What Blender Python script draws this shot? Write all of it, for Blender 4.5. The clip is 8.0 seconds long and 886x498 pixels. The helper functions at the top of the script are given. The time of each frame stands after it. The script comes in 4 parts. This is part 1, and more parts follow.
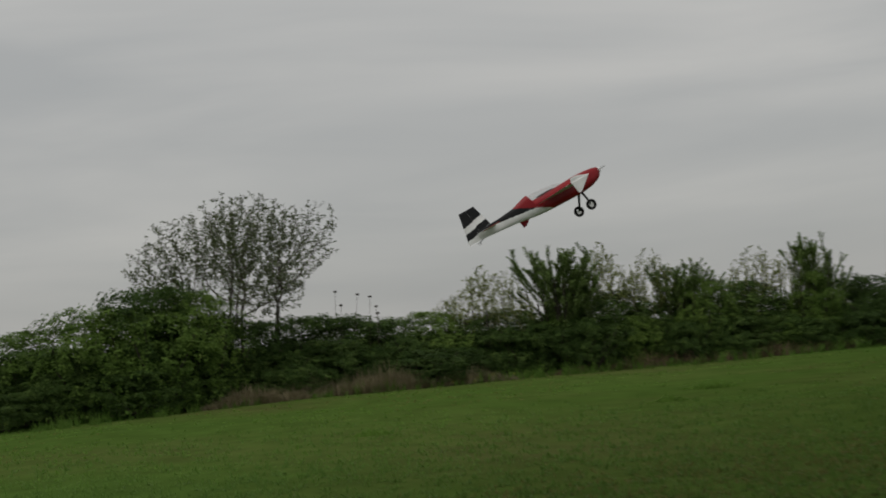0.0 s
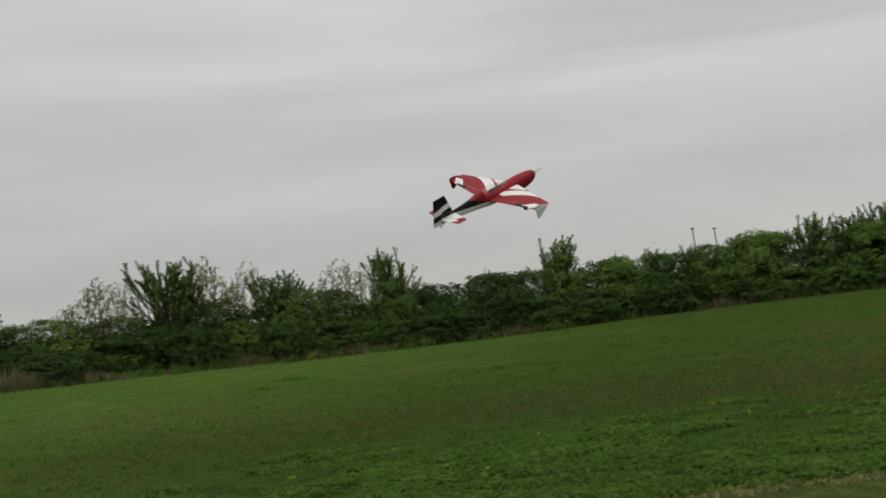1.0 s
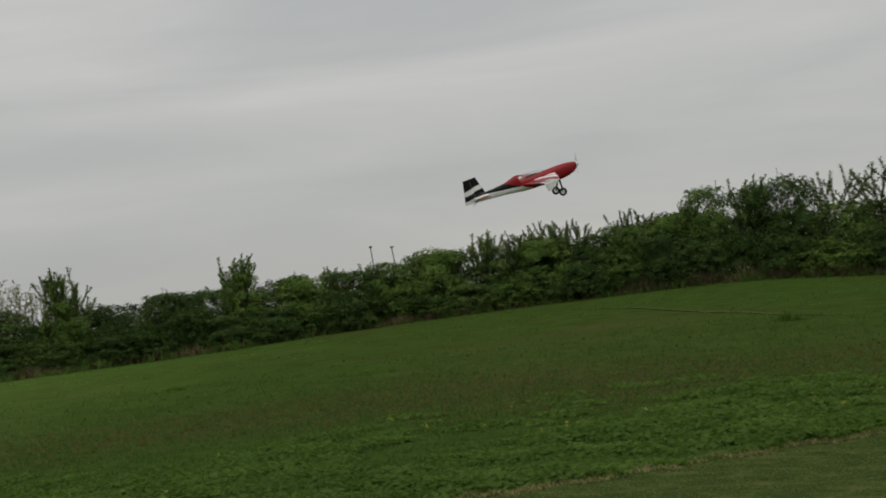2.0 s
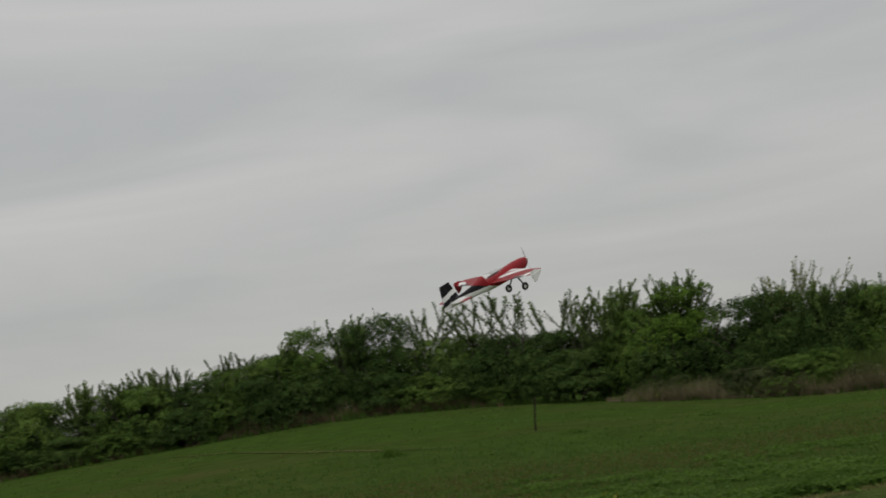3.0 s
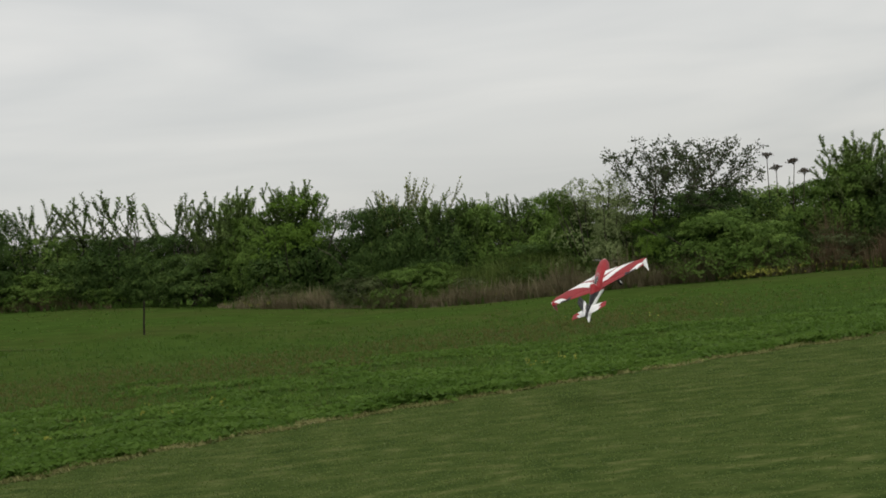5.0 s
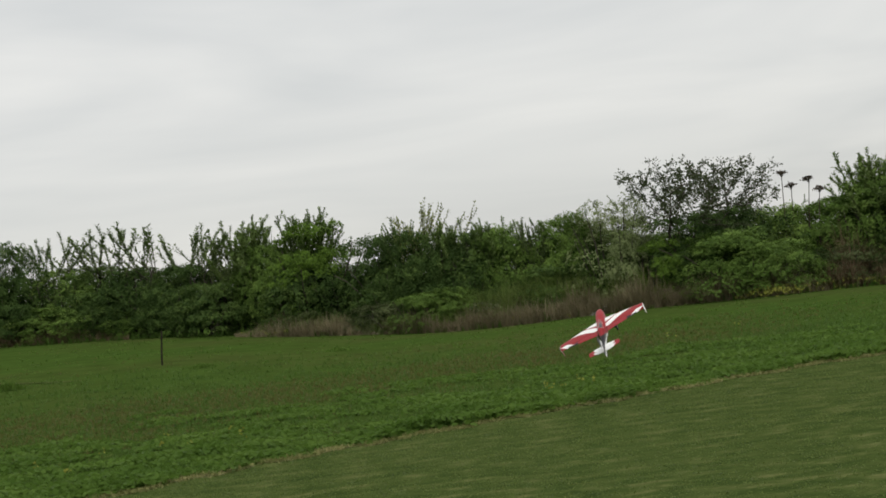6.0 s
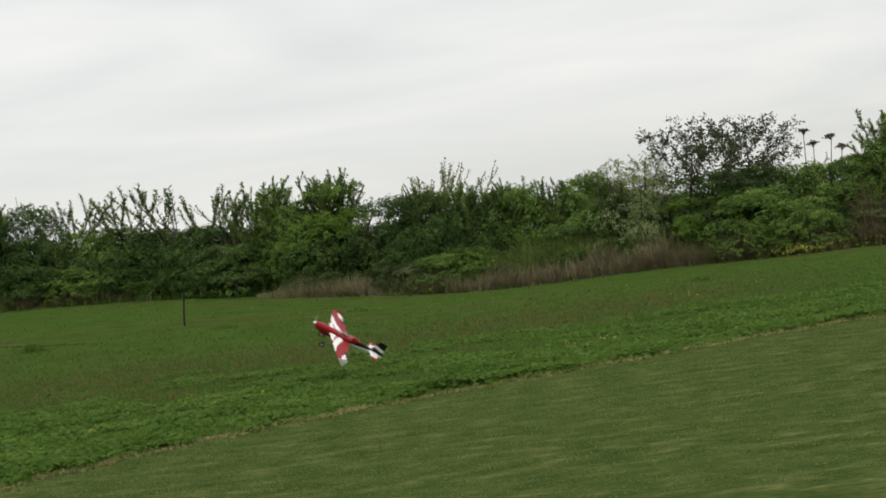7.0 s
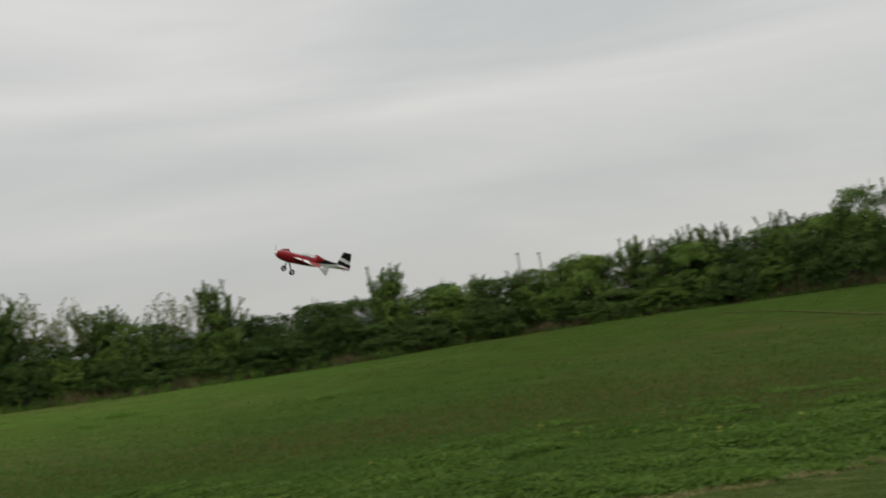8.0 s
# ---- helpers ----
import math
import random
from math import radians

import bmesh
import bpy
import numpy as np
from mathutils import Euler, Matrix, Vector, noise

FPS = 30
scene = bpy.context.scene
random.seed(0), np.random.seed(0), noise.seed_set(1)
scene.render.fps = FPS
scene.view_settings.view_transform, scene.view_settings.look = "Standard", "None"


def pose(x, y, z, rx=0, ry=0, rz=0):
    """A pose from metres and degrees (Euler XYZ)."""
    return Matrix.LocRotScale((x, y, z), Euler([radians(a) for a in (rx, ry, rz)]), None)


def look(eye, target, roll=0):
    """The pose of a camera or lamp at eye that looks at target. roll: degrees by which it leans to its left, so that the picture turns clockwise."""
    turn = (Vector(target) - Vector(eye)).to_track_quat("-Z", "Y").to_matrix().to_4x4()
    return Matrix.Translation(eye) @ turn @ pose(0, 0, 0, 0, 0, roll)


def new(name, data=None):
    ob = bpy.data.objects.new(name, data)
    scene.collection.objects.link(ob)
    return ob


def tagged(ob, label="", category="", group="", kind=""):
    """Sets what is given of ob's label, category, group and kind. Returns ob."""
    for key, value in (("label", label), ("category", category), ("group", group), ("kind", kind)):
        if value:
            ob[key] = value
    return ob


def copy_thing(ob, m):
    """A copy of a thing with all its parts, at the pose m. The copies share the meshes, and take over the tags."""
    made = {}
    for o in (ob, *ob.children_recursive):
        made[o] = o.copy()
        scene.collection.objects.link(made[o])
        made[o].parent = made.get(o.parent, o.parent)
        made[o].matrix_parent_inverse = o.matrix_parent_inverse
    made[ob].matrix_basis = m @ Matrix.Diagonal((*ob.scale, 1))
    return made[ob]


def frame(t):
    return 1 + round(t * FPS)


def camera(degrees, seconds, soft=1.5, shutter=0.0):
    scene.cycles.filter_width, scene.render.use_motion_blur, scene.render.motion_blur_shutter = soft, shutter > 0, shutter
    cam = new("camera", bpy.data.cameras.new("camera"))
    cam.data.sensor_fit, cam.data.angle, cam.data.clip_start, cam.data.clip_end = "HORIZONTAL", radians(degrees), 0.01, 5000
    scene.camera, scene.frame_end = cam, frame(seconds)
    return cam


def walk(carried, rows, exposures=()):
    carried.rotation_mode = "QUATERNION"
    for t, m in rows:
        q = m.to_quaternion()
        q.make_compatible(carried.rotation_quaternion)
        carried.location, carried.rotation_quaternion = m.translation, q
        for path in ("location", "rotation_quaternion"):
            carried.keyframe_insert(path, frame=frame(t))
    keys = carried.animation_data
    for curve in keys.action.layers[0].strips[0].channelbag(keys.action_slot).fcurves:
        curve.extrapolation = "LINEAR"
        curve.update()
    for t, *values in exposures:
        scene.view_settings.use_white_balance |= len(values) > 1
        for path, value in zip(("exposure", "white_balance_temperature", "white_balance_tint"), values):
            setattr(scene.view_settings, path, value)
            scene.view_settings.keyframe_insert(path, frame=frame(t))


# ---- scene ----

# The filmer stands in a mown field, turns after a small stunt model, and draws back a few steps at the start.
PATH = (
    (0.0, -5.09, 3.83, 1.60, -56.23, 3.18, -4.14),
    (0.1, -3.75, 2.83, 1.60, -53.98, 2.92, -4.49),
    (0.2, -2.24, 1.68, 1.60, -52.02, 2.75, -4.84),
    (0.3, -0.45, 0.34, 1.60, -50.74, 2.53, -5.35),
    (0.4, 0.03, -0.02, 1.60, -49.90, 2.40, -5.39),
    (0.5, 0.00, 0.00, 1.60, -49.04, 2.04, -4.61),
    (1.0, 0.00, 0.00, 1.60, -41.66, 2.18, -4.81),
    (1.5, 0.00, 0.00, 1.60, -35.58, 2.87, -4.39),
    (2.0, 0.00, 0.00, 1.60, -29.53, 1.80, -5.52),
    (2.2, 0.00, 0.00, 1.60, -27.11, 2.53, -6.04),
    (3.3, 0.00, 0.00, 1.60, -7.53, 5.23, -6.34),
    (3.5, 0.00, 0.00, 1.60, -4.42, 4.74, -4.39),
    (4.0, 0.00, 0.00, 1.60, -4.65, 2.24, -4.13),
    (4.5, 0.00, 0.00, 1.60, -1.75, -0.13, -5.41),
    (4.7, 0.00, 0.00, 1.60, -0.57, -0.06, -5.56),
    (5.8, 0.00, 0.00, 1.60, -0.03, 0.55, -7.04),
    (6.0, 0.00, 0.00, 1.60, -0.47, 1.05, -7.28),
    (6.5, 0.00, 0.00, 1.60, 0.30, 0.34, -7.65),
    (7.0, 0.00, 0.00, 1.60, -1.45, -0.35, -7.55),
    (7.2, 0.00, 0.00, 1.60, -2.38, -0.70, -7.09),
    (7.3, 0.00, 0.00, 1.60, -3.87, -0.72, -6.82),
    (7.4, 0.00, 0.00, 1.60, -8.08, -0.02, -5.88),
    (7.5, 0.00, 0.00, 1.60, -14.69, 1.09, -6.51),
    (7.6, 0.00, 0.00, 1.60, -20.77, 2.22, -6.59),
    (7.8, 0.00, 0.00, 1.60, -27.97, 2.95, -6.65),
    (8.0, 0.00, 0.00, 1.60, -35.04, 2.63, -6.39),
)


def aim(x, y, z, az, el, roll):
    a, e = radians(az), radians(el)
    way = Vector((math.sin(a) * math.cos(e), math.cos(a) * math.cos(e), math.sin(e)))
    return look((x, y, z), Vector((x, y, z)) + way, roll)


cam = camera(32.66, 8.0, soft=1.75, shutter=0.12)
walk(cam, [(t, aim(*row)) for t, *row in PATH], exposures=(
    (0.0, -0.07), (0.5, 0.17), (1.0, 0.3), (1.5, 0.16), (2.0, 0.13), (2.2, 0.17), (3.3, -0.01), (3.5, -0.09), (4.0, 0.02),
    (4.5, 0.45), (4.7, 0.52), (5.8, 0.72), (6.0, 0.72), (6.5, 0.68), (7.0, 0.9), (7.2, 1.05), (7.5, 1.22), (7.8, 0.85), (8.0, 0.43)))


# ---- overcast daylight ----
def link(tree, a, b):
    tree.links.new(a, b)


def make_world():
    world = bpy.data.worlds.new("overcast_sky")
    scene.world = world
    world.use_nodes = True
    t = world.node_tree
    n = t.nodes
    bg = n["Background"]
    sky = n.new("ShaderNodeTexSky")
    sky.sky_type, sky.sun_disc = "NISHITA", False
    sky.sun_elevation, sky.sun_rotation = radians(62), radians(164)
    co = n.new("ShaderNodeTexCoord")
    mp = n.new("ShaderNodeMapping")
    mp.inputs["Scale"].default_value = (1.0, 1.0, 6.5)
    mp.inputs["Rotation"].default_value = (radians(3), radians(-4), 0)
    link(t, co.outputs["Generated"], mp.inputs["Vector"])
    streak = n.new("ShaderNodeTexNoise")
    streak.inputs["Scale"].default_value, streak.inputs["Detail"].default_value = 2.6, 4.5
    streak.inputs["Roughness"].default_value, streak.inputs["Distortion"].default_value = 0.5, 0.5
    link(t, mp.outputs["Vector"], streak.inputs["Vector"])
    ramp = n.new("ShaderNodeValToRGB")
    ramp.color_ramp.elements[0].position, ramp.color_ramp.elements[1].position = 0.3, 0.72
    ramp.color_ramp.elements[0].color = (0.765, 0.775, 0.762, 1)
    ramp.color_ramp.elements[1].color = (1.0, 0.985, 0.94, 1)
    link(t, streak.outputs["Fac"], ramp.inputs["Fac"])
    lift = n.new("ShaderNodeVectorMath")
    lift.operation = "SCALE"
    link(t, ramp.outputs["Color"], lift.inputs[0])
    # the cloud sheet is thinner and brighter overhead than low over the hedge
    sep = n.new("ShaderNodeSeparateXYZ")
    link(t, co.outputs["Generated"], sep.inputs["Vector"])
    rise = n.new("ShaderNodeMapRange")
    rise.inputs["From Min"].default_value, rise.inputs["From Max"].default_value = 0.03, 0.3
    rise.inputs["To Min"].default_value, rise.inputs["To Max"].default_value = 4.65, 5.8
    link(t, sep.outputs["Z"], rise.inputs["Value"])
    link(t, rise.outputs["Result"], lift.inputs["Scale"])
    mix = n.new("ShaderNodeMixRGB")
    mix.inputs["Fac"].default_value = 0.94
    link(t, sky.outputs["Color"], mix.inputs["Color1"])
    link(t, lift.outputs["Vector"], mix.inputs["Color2"])
    link(t, mix.outputs["Color"], bg.inputs["Color"])
    bg.inputs["Strength"].default_value = 0.1


make_world()
sun = new("sun", bpy.data.lights.new("sun", "SUN"))
sun.data.energy, sun.data.angle, sun.data.color = 0.85, radians(25), (1.0, 0.96, 0.9)
sun.matrix_world = look((0, 0, 50), (-7, 25, 0))


# ---- materials ----
def shader(name, rough=0.6, metal=0.0):
    m = bpy.data.materials.new(name)
    m.use_nodes = True
    b = m.node_tree.nodes["Principled BSDF"]
    b.inputs["Roughness"].default_value, b.inputs["Metallic"].default_value = rough, metal
    return m, m.node_tree, b


def ramp_node(t, stops):
    r = t.nodes.new("ShaderNodeValToRGB")
    e = r.color_ramp.elements
    while len(e) < len(stops):
        e.new(0.5)
    for el, (p, c) in zip(e, stops):
        el.position, el.color = p, (*c, 1)
    return r


def noise_node(t, scale, detail=4, rough=0.55, stretch=None):
    co = t.nodes.new("ShaderNodeTexCoord")
    x = t.nodes.new("ShaderNodeTexNoise")
    x.inputs["Scale"].default_value, x.inputs["Detail"].default_value, x.inputs["Roughness"].default_value = scale, detail, rough
    if stretch:
        mp = t.nodes.new("ShaderNodeMapping")
        mp.inputs["Scale"].default_value = stretch
        link(t, co.outputs["Object"], mp.inputs["Vector"])
        link(t, mp.outputs["Vector"], x.inputs["Vector"])
    else:
        link(t, co.outputs["Object"], x.inputs["Vector"])
    return x


def brighter_west(t, colour, gain):
    """Puts extra brightness into the colour towards the low western corner of the field."""
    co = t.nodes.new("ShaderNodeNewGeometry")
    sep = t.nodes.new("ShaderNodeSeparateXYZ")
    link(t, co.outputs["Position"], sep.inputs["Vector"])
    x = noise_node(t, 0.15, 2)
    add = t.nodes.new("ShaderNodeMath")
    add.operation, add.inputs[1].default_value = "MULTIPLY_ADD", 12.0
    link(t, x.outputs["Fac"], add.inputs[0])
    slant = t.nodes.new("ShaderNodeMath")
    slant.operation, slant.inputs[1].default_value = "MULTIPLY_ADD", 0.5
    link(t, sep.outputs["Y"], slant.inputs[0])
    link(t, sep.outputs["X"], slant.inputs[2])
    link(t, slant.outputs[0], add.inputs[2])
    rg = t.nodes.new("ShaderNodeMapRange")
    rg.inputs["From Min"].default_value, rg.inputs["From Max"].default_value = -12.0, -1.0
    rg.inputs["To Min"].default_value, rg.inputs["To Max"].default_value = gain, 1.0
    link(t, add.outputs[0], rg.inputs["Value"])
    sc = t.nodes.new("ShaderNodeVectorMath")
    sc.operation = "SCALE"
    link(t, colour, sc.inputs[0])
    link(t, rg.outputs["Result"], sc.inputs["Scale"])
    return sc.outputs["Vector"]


def leaf_material(name, dark, mid, light, glow=0.28, rough=0.6, west=0.0, leaf=0.36, spray=0.4, scale=1.6):
    """Colour varies from leaf to leaf, from spray to spray and from plant to plant."""
    m, t, b = shader(name, rough)
    geo = t.nodes.new("ShaderNodeNewGeometry")
    info = t.nodes.new("ShaderNodeObjectInfo")
    r = ramp_node(t, ((0.0, dark), (0.55, mid), (1.0, light)))
    x = noise_node(t, scale, 2)
    wide = t.nodes.new("ShaderNodeMapRange")
    wide.inputs["From Min"].default_value, wide.inputs["From Max"].default_value = 0.3, 0.7
    link(t, x.outputs["Fac"], wide.inputs["Value"])
    total = None
    for out, share in ((info.outputs["Random"], 1 - leaf - spray), (geo.outputs["Random Per Island"], leaf), (wide.outputs["Result"], spray)):
        add = t.nodes.new("ShaderNodeMath")
        add.operation, add.inputs[1].default_value, add.inputs[2].default_value = "MULTIPLY_ADD", share, 0.0
        link(t, out, add.inputs[0])
        if total:
            link(t, total, add.inputs[2])
        total = add.outputs[0]
    link(t, total, r.inputs["Fac"])
    col = brighter_west(t, r.outputs["Color"], west) if west else r.outputs["Color"]
    link(t, col, b.inputs["Base Color"])
    b.inputs["Specular IOR Level"].default_value = 0.08
    tr = t.nodes.new("ShaderNodeBsdfTranslucent")
    link(t, col, tr.inputs["Color"])
    ms = t.nodes.new("ShaderNodeMixShader")
    ms.inputs["Fac"].default_value = glow
    link(t, b.outputs["BSDF"], ms.inputs[1])
    link(t, tr.outputs["BSDF"], ms.inputs[2])
    link(t, ms.outputs["Shader"], t.nodes["Material Output"].inputs["Surface"])
    return m


def mottled(name, stops, scale, rough=0.8, bump=0.0, fine=None, stretch=None, west=0.0, depth=0.35):
    m, t, b = shader(name, rough)
    x = noise_node(t, scale, 6, 0.6, stretch)
    r = ramp_node(t, stops)
    link(t, x.outputs["Fac"], r.inputs["Fac"])
    col = r.outputs["Color"]
    if fine:
        y = noise_node(t, fine, 3, 0.6, stretch)
        r2 = ramp_node(t, ((0.25, (1 - depth,) * 3), (0.75, (1 + depth,) * 3)))
        link(t, y.outputs["Fac"], r2.inputs["Fac"])
        mu = t.nodes.new("ShaderNodeMixRGB")
        mu.blend_type = "MULTIPLY"
        mu.inputs["Fac"].default_value = 1.0
        link(t, col, mu.inputs["Color1"])
        link(t, r2.outputs["Color"], mu.inputs["Color2"])
        col = mu.outputs["Color"]
        if bump:
            bp = t.nodes.new("ShaderNodeBump")
            bp.inputs["Strength"].default_value, bp.inputs["Distance"].default_value = bump, 0.03
            link(t, y.outputs["Fac"], bp.inputs["Height"])
            link(t, bp.outputs["Normal"], b.inputs["Normal"])
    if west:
        col = brighter_west(t, col, west)
    link(t, col, b.inputs["Base Color"])
    b.inputs["Specular IOR Level"].default_value = 0.0
    return m


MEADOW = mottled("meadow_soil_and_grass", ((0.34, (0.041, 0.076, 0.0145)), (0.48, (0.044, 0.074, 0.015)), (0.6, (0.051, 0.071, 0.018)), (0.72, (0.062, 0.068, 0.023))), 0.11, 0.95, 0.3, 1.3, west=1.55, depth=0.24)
LAWN = mottled("mown_turf", ((0.32, (0.0331, 0.0534, 0.0143)), (0.46, (0.046, 0.069, 0.0184)), (0.56, (0.0607, 0.0828, 0.0235)), (0.67, (0.106, 0.12, 0.0432))), 4.2, 0.95, 0.4, 26.0, (0.55, 1.0, 1), depth=0.3)
THATCH = mottled("dry_clippings", ((0.3, (0.115, 0.145, 0.04)), (0.55, (0.21, 0.215, 0.08)), (0.8, (0.32, 0.3, 0.135))), 3.0, 0.9, 0.5, 30.0)
DIRT = mottled("dry_earth", ((0.36, (0.046, 0.072, 0.018)), (0.52, (0.09, 0.095, 0.038)), (0.68, (0.15, 0.132, 0.066))), 0.7, 0.9, 0.4, 9.0)
BARK = mottled("grey_brown_bark", ((0.3, (0.05, 0.044, 0.036)), (0.7, (0.12, 0.107, 0.085))), 6.0, 0.85, 0.5, 40.0)
POSTWOOD = mottled("weathered_post_wood", ((0.3, (0.016, 0.014, 0.012)), (0.7, (0.045, 0.038, 0.03))), 8.0, 0.85, 0.4, 60.0)
LEAF_DARK = leaf_material("hedge_leaf", (0.015, 0.034, 0.0075), (0.056, 0.1, 0.0235), (0.165, 0.245, 0.062), leaf=0.25, spray=0.5, scale=2.0)
LEAF_MID = leaf_material("fresh_leaf", (0.044, 0.088, 0.0152), (0.11, 0.183, 0.0357), (0.237, 0.336, 0.0777), leaf=0.25, spray=0.5, scale=2.0)
LEAF_FRESH = leaf_material("young_shoot_leaf", (0.0805, 0.132, 0.0345), (0.149, 0.22, 0.0633), (0.276, 0.352, 0.121))
LEAF_BRIGHT = leaf_material("spring_leaf", (0.0598, 0.113, 0.0158), (0.104, 0.18, 0.0245), (0.173, 0.269, 0.0446))
LEAF_PALE = leaf_material("budding_leaf", (0.103, 0.127, 0.034), (0.196, 0.230, 0.069), (0.333, 0.380, 0.138))
LEAF_GREY = leaf_material("dull_olive_leaf", (0.045, 0.062, 0.024), (0.09, 0.115, 0.044), (0.165, 0.195, 0.085))
LEAF_SHOOT = leaf_material("dark_shoot_leaf", (0.0562, 0.09, 0.0315), (0.116, 0.172, 0.056), (0.244, 0.306, 0.115))
LEAF_SILVER = leaf_material("silvery_leaf", (0.126, 0.169, 0.0625), (0.181, 0.227, 0.0907), (0.252, 0.301, 0.131))
LEAF_DUSK = leaf_material("dark_olive_leaf", (0.0264, 0.0384, 0.0168), (0.0576, 0.0768, 0.0324), (0.126, 0.15, 0.0672))
TALL_BLADE = leaf_material("tall_grass_blade", (0.1, 0.155, 0.038), (0.15, 0.21, 0.055), (0.21, 0.26, 0.08))
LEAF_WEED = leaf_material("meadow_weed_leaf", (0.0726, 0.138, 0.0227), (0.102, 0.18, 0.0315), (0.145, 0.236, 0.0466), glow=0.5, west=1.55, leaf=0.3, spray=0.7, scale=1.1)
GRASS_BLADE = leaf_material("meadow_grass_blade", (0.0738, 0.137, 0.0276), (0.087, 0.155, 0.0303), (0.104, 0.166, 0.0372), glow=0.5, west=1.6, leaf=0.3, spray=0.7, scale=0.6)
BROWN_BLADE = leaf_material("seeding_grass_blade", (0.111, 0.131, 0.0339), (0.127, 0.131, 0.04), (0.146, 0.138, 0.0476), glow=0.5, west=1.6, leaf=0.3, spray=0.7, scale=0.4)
TURF_BLADE = leaf_material("turf_blade", (0.112, 0.162, 0.0435), (0.138, 0.189, 0.051), (0.188, 0.231, 0.069), glow=0.5, leaf=0.4, spray=0.6, scale=4.0)
DRY_STEM = leaf_material("dry_weed_stem", (0.14, 0.122, 0.068), (0.25, 0.215, 0.128), (0.45, 0.4, 0.26), 0.3)
RUST_STEM = leaf_material("russet_weed_stem", (0.12, 0.088, 0.054), (0.2, 0.148, 0.09), (0.31, 0.24, 0.15), 0.3)
STRAW = leaf_material("straw_blade", (0.12, 0.145, 0.038), (0.21, 0.215, 0.078), (0.34, 0.32, 0.145), 0.3)
PETAL = leaf_material("yellow_petal", (0.22, 0.24, 0.04), (0.29, 0.3, 0.06), (0.38, 0.38, 0.08))
SEED = leaf_material("dead_flower_head", (0.0374, 0.0306, 0.0221), (0.0765, 0.0612, 0.0442), (0.136, 0.111, 0.0816), 0.1)


def film_paint(name, rgb, rough=0.32, vary=0.1, gloss=0.3):
    m, t, b = shader(name, rough)
    x = noise_node(t, 14, 4)
    lo, hi = [tuple(c * k for c in rgb) for k in (1 - vary, 1 + vary)]
    r = ramp_node(t, ((0.3, lo), (0.7, hi)))
    link(t, x.outputs["Fac"], r.inputs["Fac"])
    link(t, r.outputs["Color"], b.inputs["Base Color"])
    b.inputs["Specular IOR Level"].default_value = gloss
    return m


RED = film_paint("red_foam", (0.275, 0.0135, 0.0185), 0.42, gloss=0.25)
WHITE = film_paint("white_foam", (0.84, 0.84, 0.83))
BLACK = film_paint("black_foam", (0.012, 0.012, 0.013), 0.35, gloss=0.2)
GREY = film_paint("pale_smoke_canopy", (0.55, 0.53, 0.52), 0.2)
RUBBER = film_paint("black_rubber", (0.012, 0.012, 0.012), 0.7)
RIM = film_paint("white_plastic_rim", (0.6, 0.6, 0.58), 0.4)
CARBON = film_paint("carbon_rod", (0.015, 0.015, 0.016), 0.35)
PROP = film_paint("grey_propeller_plastic", (0.42, 0.42, 0.41), 0.4)


def see_through(m, share):
    t = m.node_tree
    tr, ms = t.nodes.new("ShaderNodeBsdfTransparent"), t.nodes.new("ShaderNodeMixShader")
    ms.inputs["Fac"].default_value = share
    link(t, t.nodes["Principled BSDF"].outputs["BSDF"], ms.inputs[1])
    link(t, tr.outputs["BSDF"], ms.inputs[2])
    link(t, ms.outputs["Shader"], t.nodes["Material Output"].inputs["Surface"])


see_through(GREY, 0.84)
see_through(PROP, 0.78)


# ---- building helpers ----
def mesh_of(name, verts, faces, mats=(), index=None, smooth=False):
    """One mesh from arrays: verts n x 3, faces m x 3 or m x 4."""
    verts, faces = np.asarray(verts, dtype=np.float32), np.asarray(faces, dtype=np.int32)
    me = bpy.data.meshes.new(name)
    k = faces.shape[1]
    me.vertices.add(len(verts))
    me.vertices.foreach_set("co", verts.ravel())
    me.loops.add(faces.size)
    me.loops.foreach_set("vertex_index", faces.ravel())
    me.polygons.add(len(faces))
    me.polygons.foreach_set("loop_start", np.arange(0, faces.size, k, dtype=np.int32))
    for m in mats:
        me.materials.append(m)
    if index is not None:
        me.polygons.foreach_set("material_index", np.asarray(index, dtype=np.int32))
    me.update(calc_edges=True)
    if smooth:
        me.polygons.foreach_set("use_smooth", np.ones(len(faces), dtype=bool))
    return me


def part(name, me, parent, label=""):
    ob = new(name, me)
    ob.parent = parent
    return tagged(ob, label)


# ---- the lie of the land: azimuth from the filmer, distance and height of the hedge's foot ----
FOOT = ((-75, 43, -0.03), (-66, 44.5, 0.04), (-57, 47.5, 0.24), (-49, 51, 0.17), (-40, 54, 0.30), (-35, 55, 0.62), (-27, 56, 0.95),
        (-19, 55, 1.21), (-13.5, 54, 1.03), (-8, 50, 0.43), (-1, 45, -0.07), (8, 44, -0.01), (16.4, 43, -0.13), (26, 42, -0.09), (60, 42, 0.00))
FA, FD, FZ = np.array(FOOT).T


def foot_r(az):
    return np.interp(az, FA, FD)


